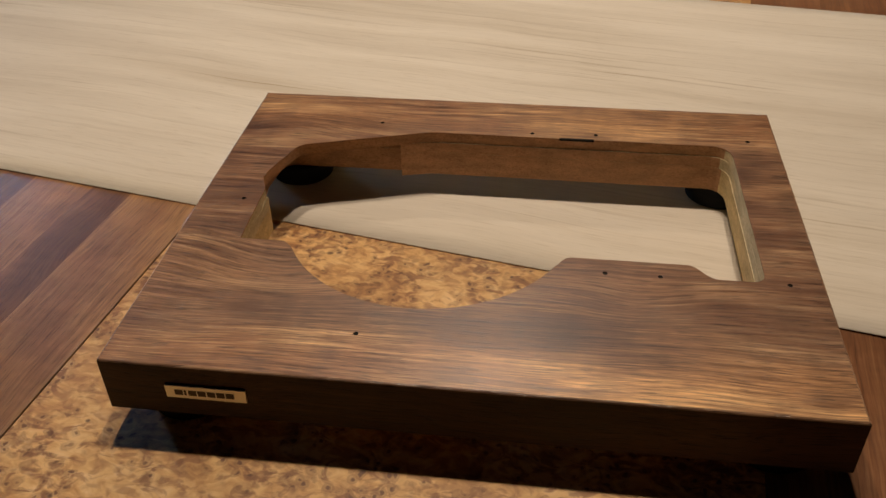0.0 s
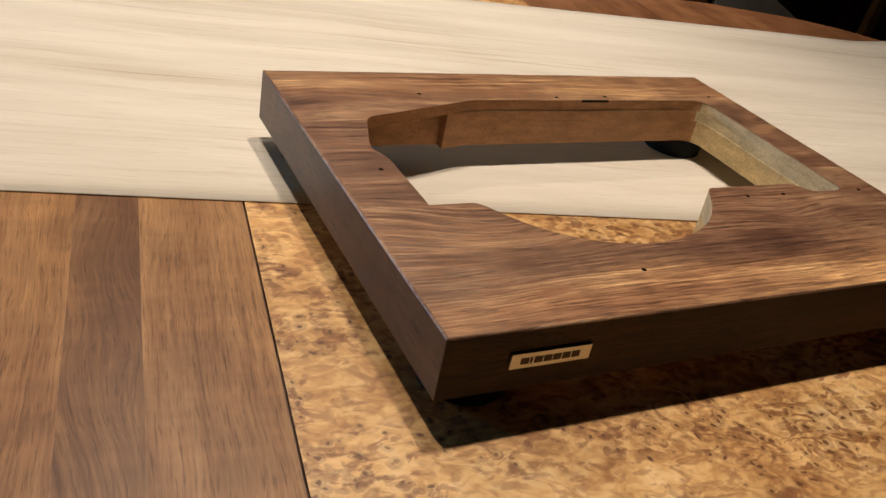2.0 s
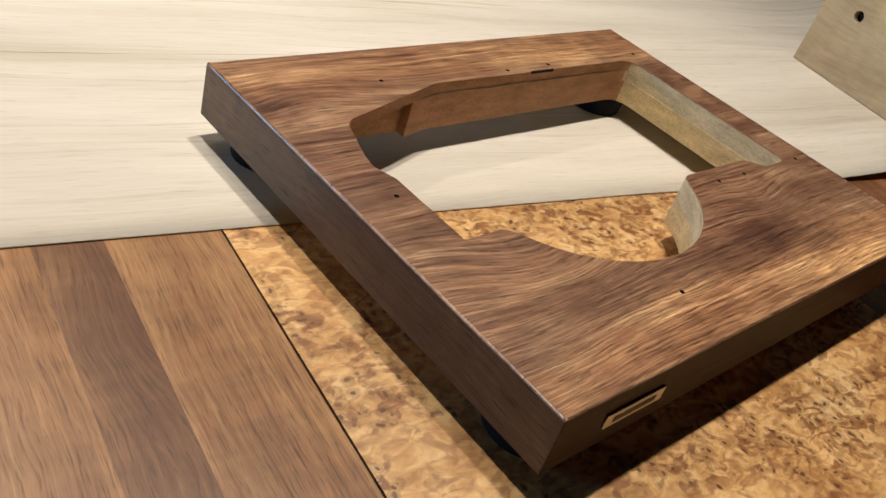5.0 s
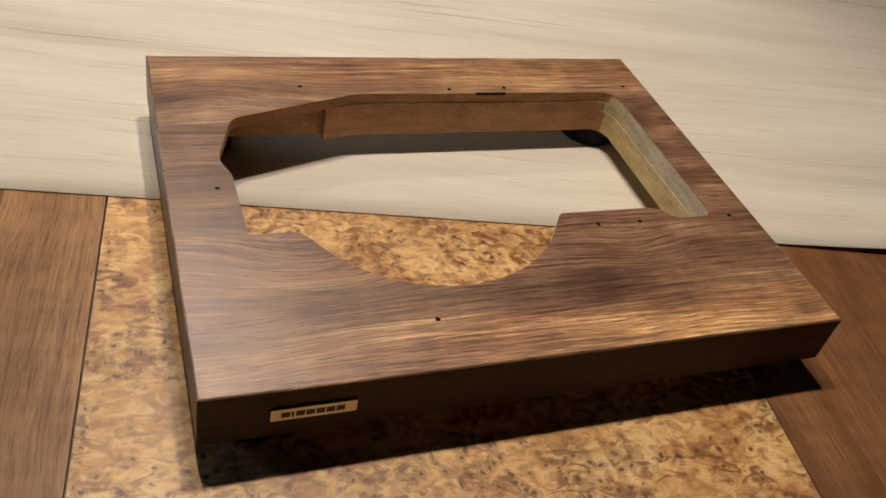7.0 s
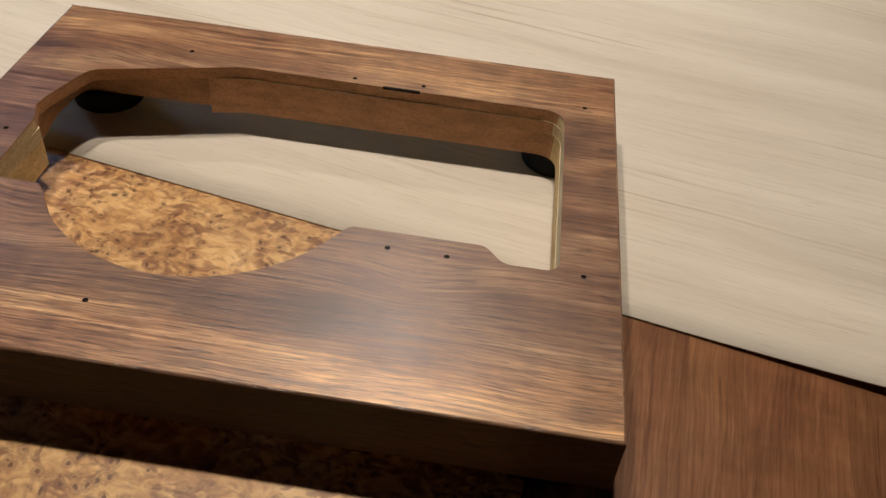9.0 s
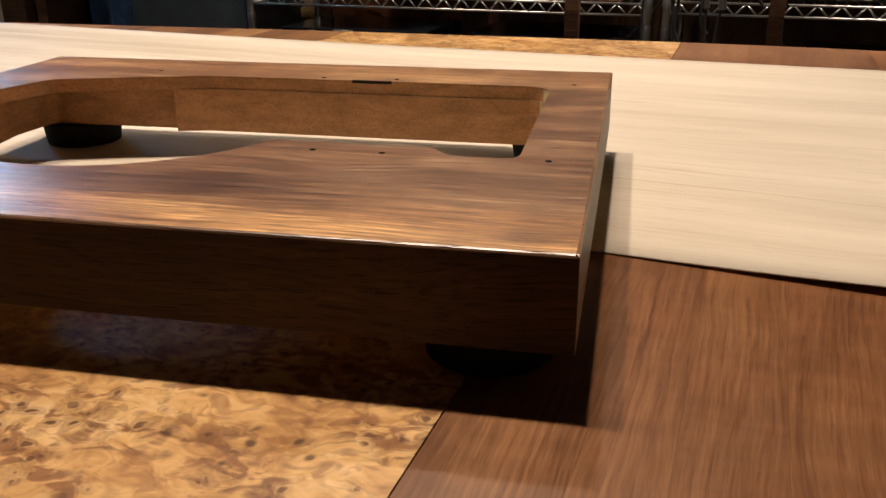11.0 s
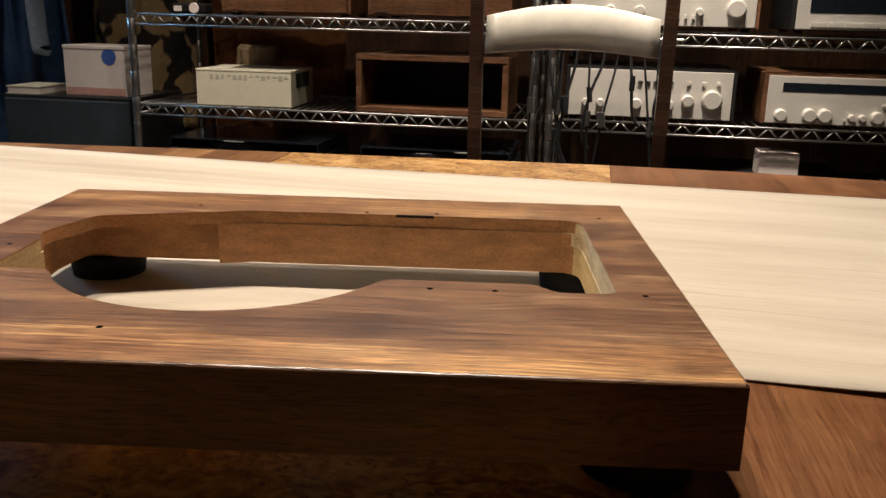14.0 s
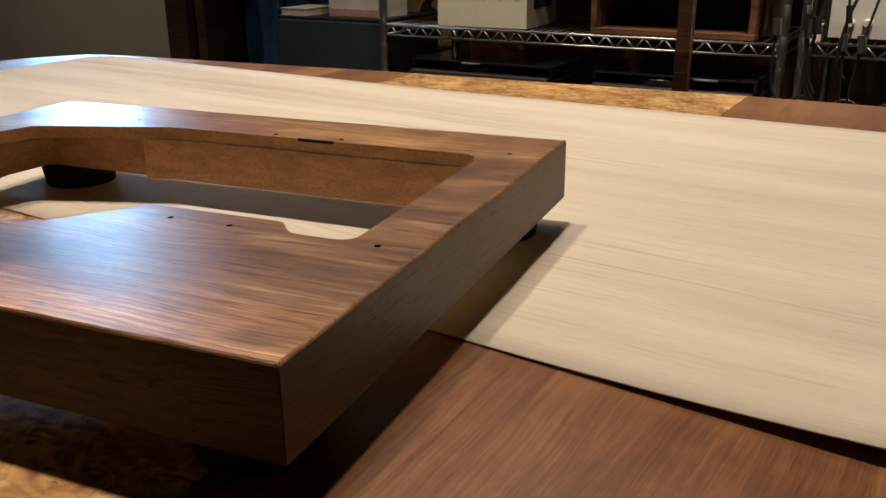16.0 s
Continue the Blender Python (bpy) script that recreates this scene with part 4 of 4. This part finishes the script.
bm = bmesh.new()
rows_ = []
for k in range(17):
    f = k / 16
    x, bow = -0.188 + 0.376 * f, math.sin(math.pi * f)
    y = 0.012 + 0.03 * bow
    z0, z1 = 0.862 + 0.012 * bow, 0.945 + 0.028 * bow
    rows_.append([bm.verts.new((x, y + dy + (z - 0.9) * 0.3, z)) for dy, z in ((-0.011, z0 + 0.004), (-0.011, z1 - 0.004), (-0.006, z1), (0.006, z1), (0.011, z1 - 0.004), (0.011, z0 + 0.004), (0.006, z0), (-0.006, z0))])
for a, b in zip(rows_, rows_[1:]):
    for k in range(8):
        bm.faces.new((a[k], a[(k + 1) % 8], b[(k + 1) % 8], b[k]))
bm.faces.new(rows_[0]), bm.faces.new(rows_[-1])
smooth(part("top_rail", bm, RAIL_GLARE, chair, "glossy curved top rail with bright glare put into its colour"))
part("seat", box(-0.22, 0.22, -0.43, 0.0, 0.42, 0.45, 0.01), GLOSS, chair)
for x in (-0.19, 0.19):
    part("front_leg", box(x - 0.018, x + 0.018, -0.41, -0.375, 0.0, 0.42, 0.004), GLOSS, chair)
part("stretcher", box(-0.19, 0.19, -0.03, -0.01, 0.2, 0.23, 0.004), GLOSS, chair)

# cables hung over the shelf rim between the units
CABLE = plain("black_cable", (0.015, 0.016, 0.018), 0.4)
random.seed(11)
hooks = thing("cable_hanger", at_room(0.16, 2.17, DECK_B - 0.03), "row of black cables with plugs hanging from the shelf rim", "cables")
part("bar", rod(bmesh.new(), (0.0, 0.0, 0.0), (0.42, 0.0, 0.0), 0.004, 10), CHROME, hooks)
for x in (0.03, 0.39):
    part("hook", tube([(x, 0.0, 0.0), (x, 0.04, 0.012), (x, 0.085, 0.035), (x, 0.094, 0.022)], 0.003), CHROME, hooks)
for k in range(11):
    x = 0.03 + k * 0.036
    sway = random.uniform(-0.05, 0.05)
    drop = random.uniform(0.22, 0.48)
    c = part("cable", tube([(x - 0.01, 0.012, -0.05), (x, 0.0, 0.006), (x + 0.006, -0.012, -0.06), (x + sway * 0.6, -0.02, -drop * 0.5), (x + sway, -0.014, -drop * 0.85), (x + sway + 0.02, -0.01, -drop)], 0.0032 + 0.001 * (k % 2), 8), CABLE, hooks)
    smooth(c)
    m = bmesh.new()
    rod(m, (x + sway * 0.6 + 0.001, -0.02, -drop * 0.5 - 0.02), (x + sway * 0.7, -0.02, -drop * 0.5 + 0.02), 0.007 if k % 3 else 0.01, 10)
    part("plug", m, RUBBER if k % 2 else CHROME, c, "moulded plug")
    if k % 2 == 0:
        m = bmesh.new()
        rod(m, (x, -0.006, 0.004), (x + 0.004, -0.012, -0.035), 0.0055, 10)
        part("connector", m, CHROME, c, "chrome connector")
for k in range(3):
    loop = [(0.1 + 0.1 * k + 0.04 * math.cos(a), -0.004 * k, -0.40 + 0.05 * math.sin(a)) for a in [i * math.pi / 6 for i in range(13)]]
    smooth(part("cable_loop", tube(loop, 0.0035), CABLE, hooks, "looped black cable"))

# ---- right of the shelves ----
cab = thing("wooden_cabinet", at_room(1.50, 2.18, FLOOR_Z), "honey-brown wooden cabinet beside the shelves", "cabinet")
HONEY = wood("honey_wood", (0.12, 0.055, 0.018), (0.22, 0.115, 0.045), (0.30, 0.17, 0.075), 2, 0.5, 0.45, 0.3)
part("body", box(0.0, 0.16, 0.0, 0.4, 0.0, 0.75, 0.004), HONEY, cab)
part("door", box(0.012, 0.148, -0.016, 0.0, 0.02, 0.73, 0.003), HONEY, cab)
wrap = thing("wrapped_panel", at_room(1.69, 2.12, FLOOR_Z, 4), "pale panel wrapped in clear plastic, leaning", "panel")
PLASTIC = plain("cloudy_plastic", (0.52, 0.48, 0.42), 0.16, vary=0.12, scale=12.0, bump=0.5, coat=0.5)
bm = bmesh.new()
pr = [(0.0, 0.0), (0.48, 0.0), (0.48, 0.36), (0.0, 0.60)]
a = [bm.verts.new((x, 0.0 + z * 0.12, z)) for x, z in pr]
b = [bm.verts.new((x, 0.02 + z * 0.12, z)) for x, z in pr]
bm.faces.new(a), bm.faces.new(b)
for k in range(4):
    bm.faces.new((a[k], a[(k + 1) % 4], b[(k + 1) % 4], b[k]))
part("panel", bm, PLASTIC, wrap)
bag = thing("dark_bag", at_room(1.75, 2.32, FLOOR_Z), "dark brown glossy bag behind the panel", "bag")
bm = box(0.0, 0.62, 0.0, 0.4, 0.0, 0.62, 0.08, segments=4)
for v in bm.verts:
    v.co += Vector(noise.noise_vector(v.co * 6)) * 0.03
    v.co.z = max(v.co.z, 0.0)
smooth(part("body", bm, plain("brown_leather", (0.035, 0.02, 0.013), 0.3, vary=0.3, coat=0.3), bag))
frame_leg = thing("wooden_easel", at_room(2.44, 2.3, FLOOR_Z), "pale wooden upright frame leaning in the corner", "frame")
for x, tilt in ((0.0, 6), (0.42, -6)):
    p = part("upright", box(-0.022, 0.022, 0.0, 0.03, 0.0, 0.9, 0.003), HONEY, frame_leg)
    p.matrix_local = pose(x, 0, 0, 0, tilt, 0)
part("crossbar", box(0.03, 0.40, 0.0, 0.025, 0.3, 0.34, 0.003), HONEY, frame_leg)
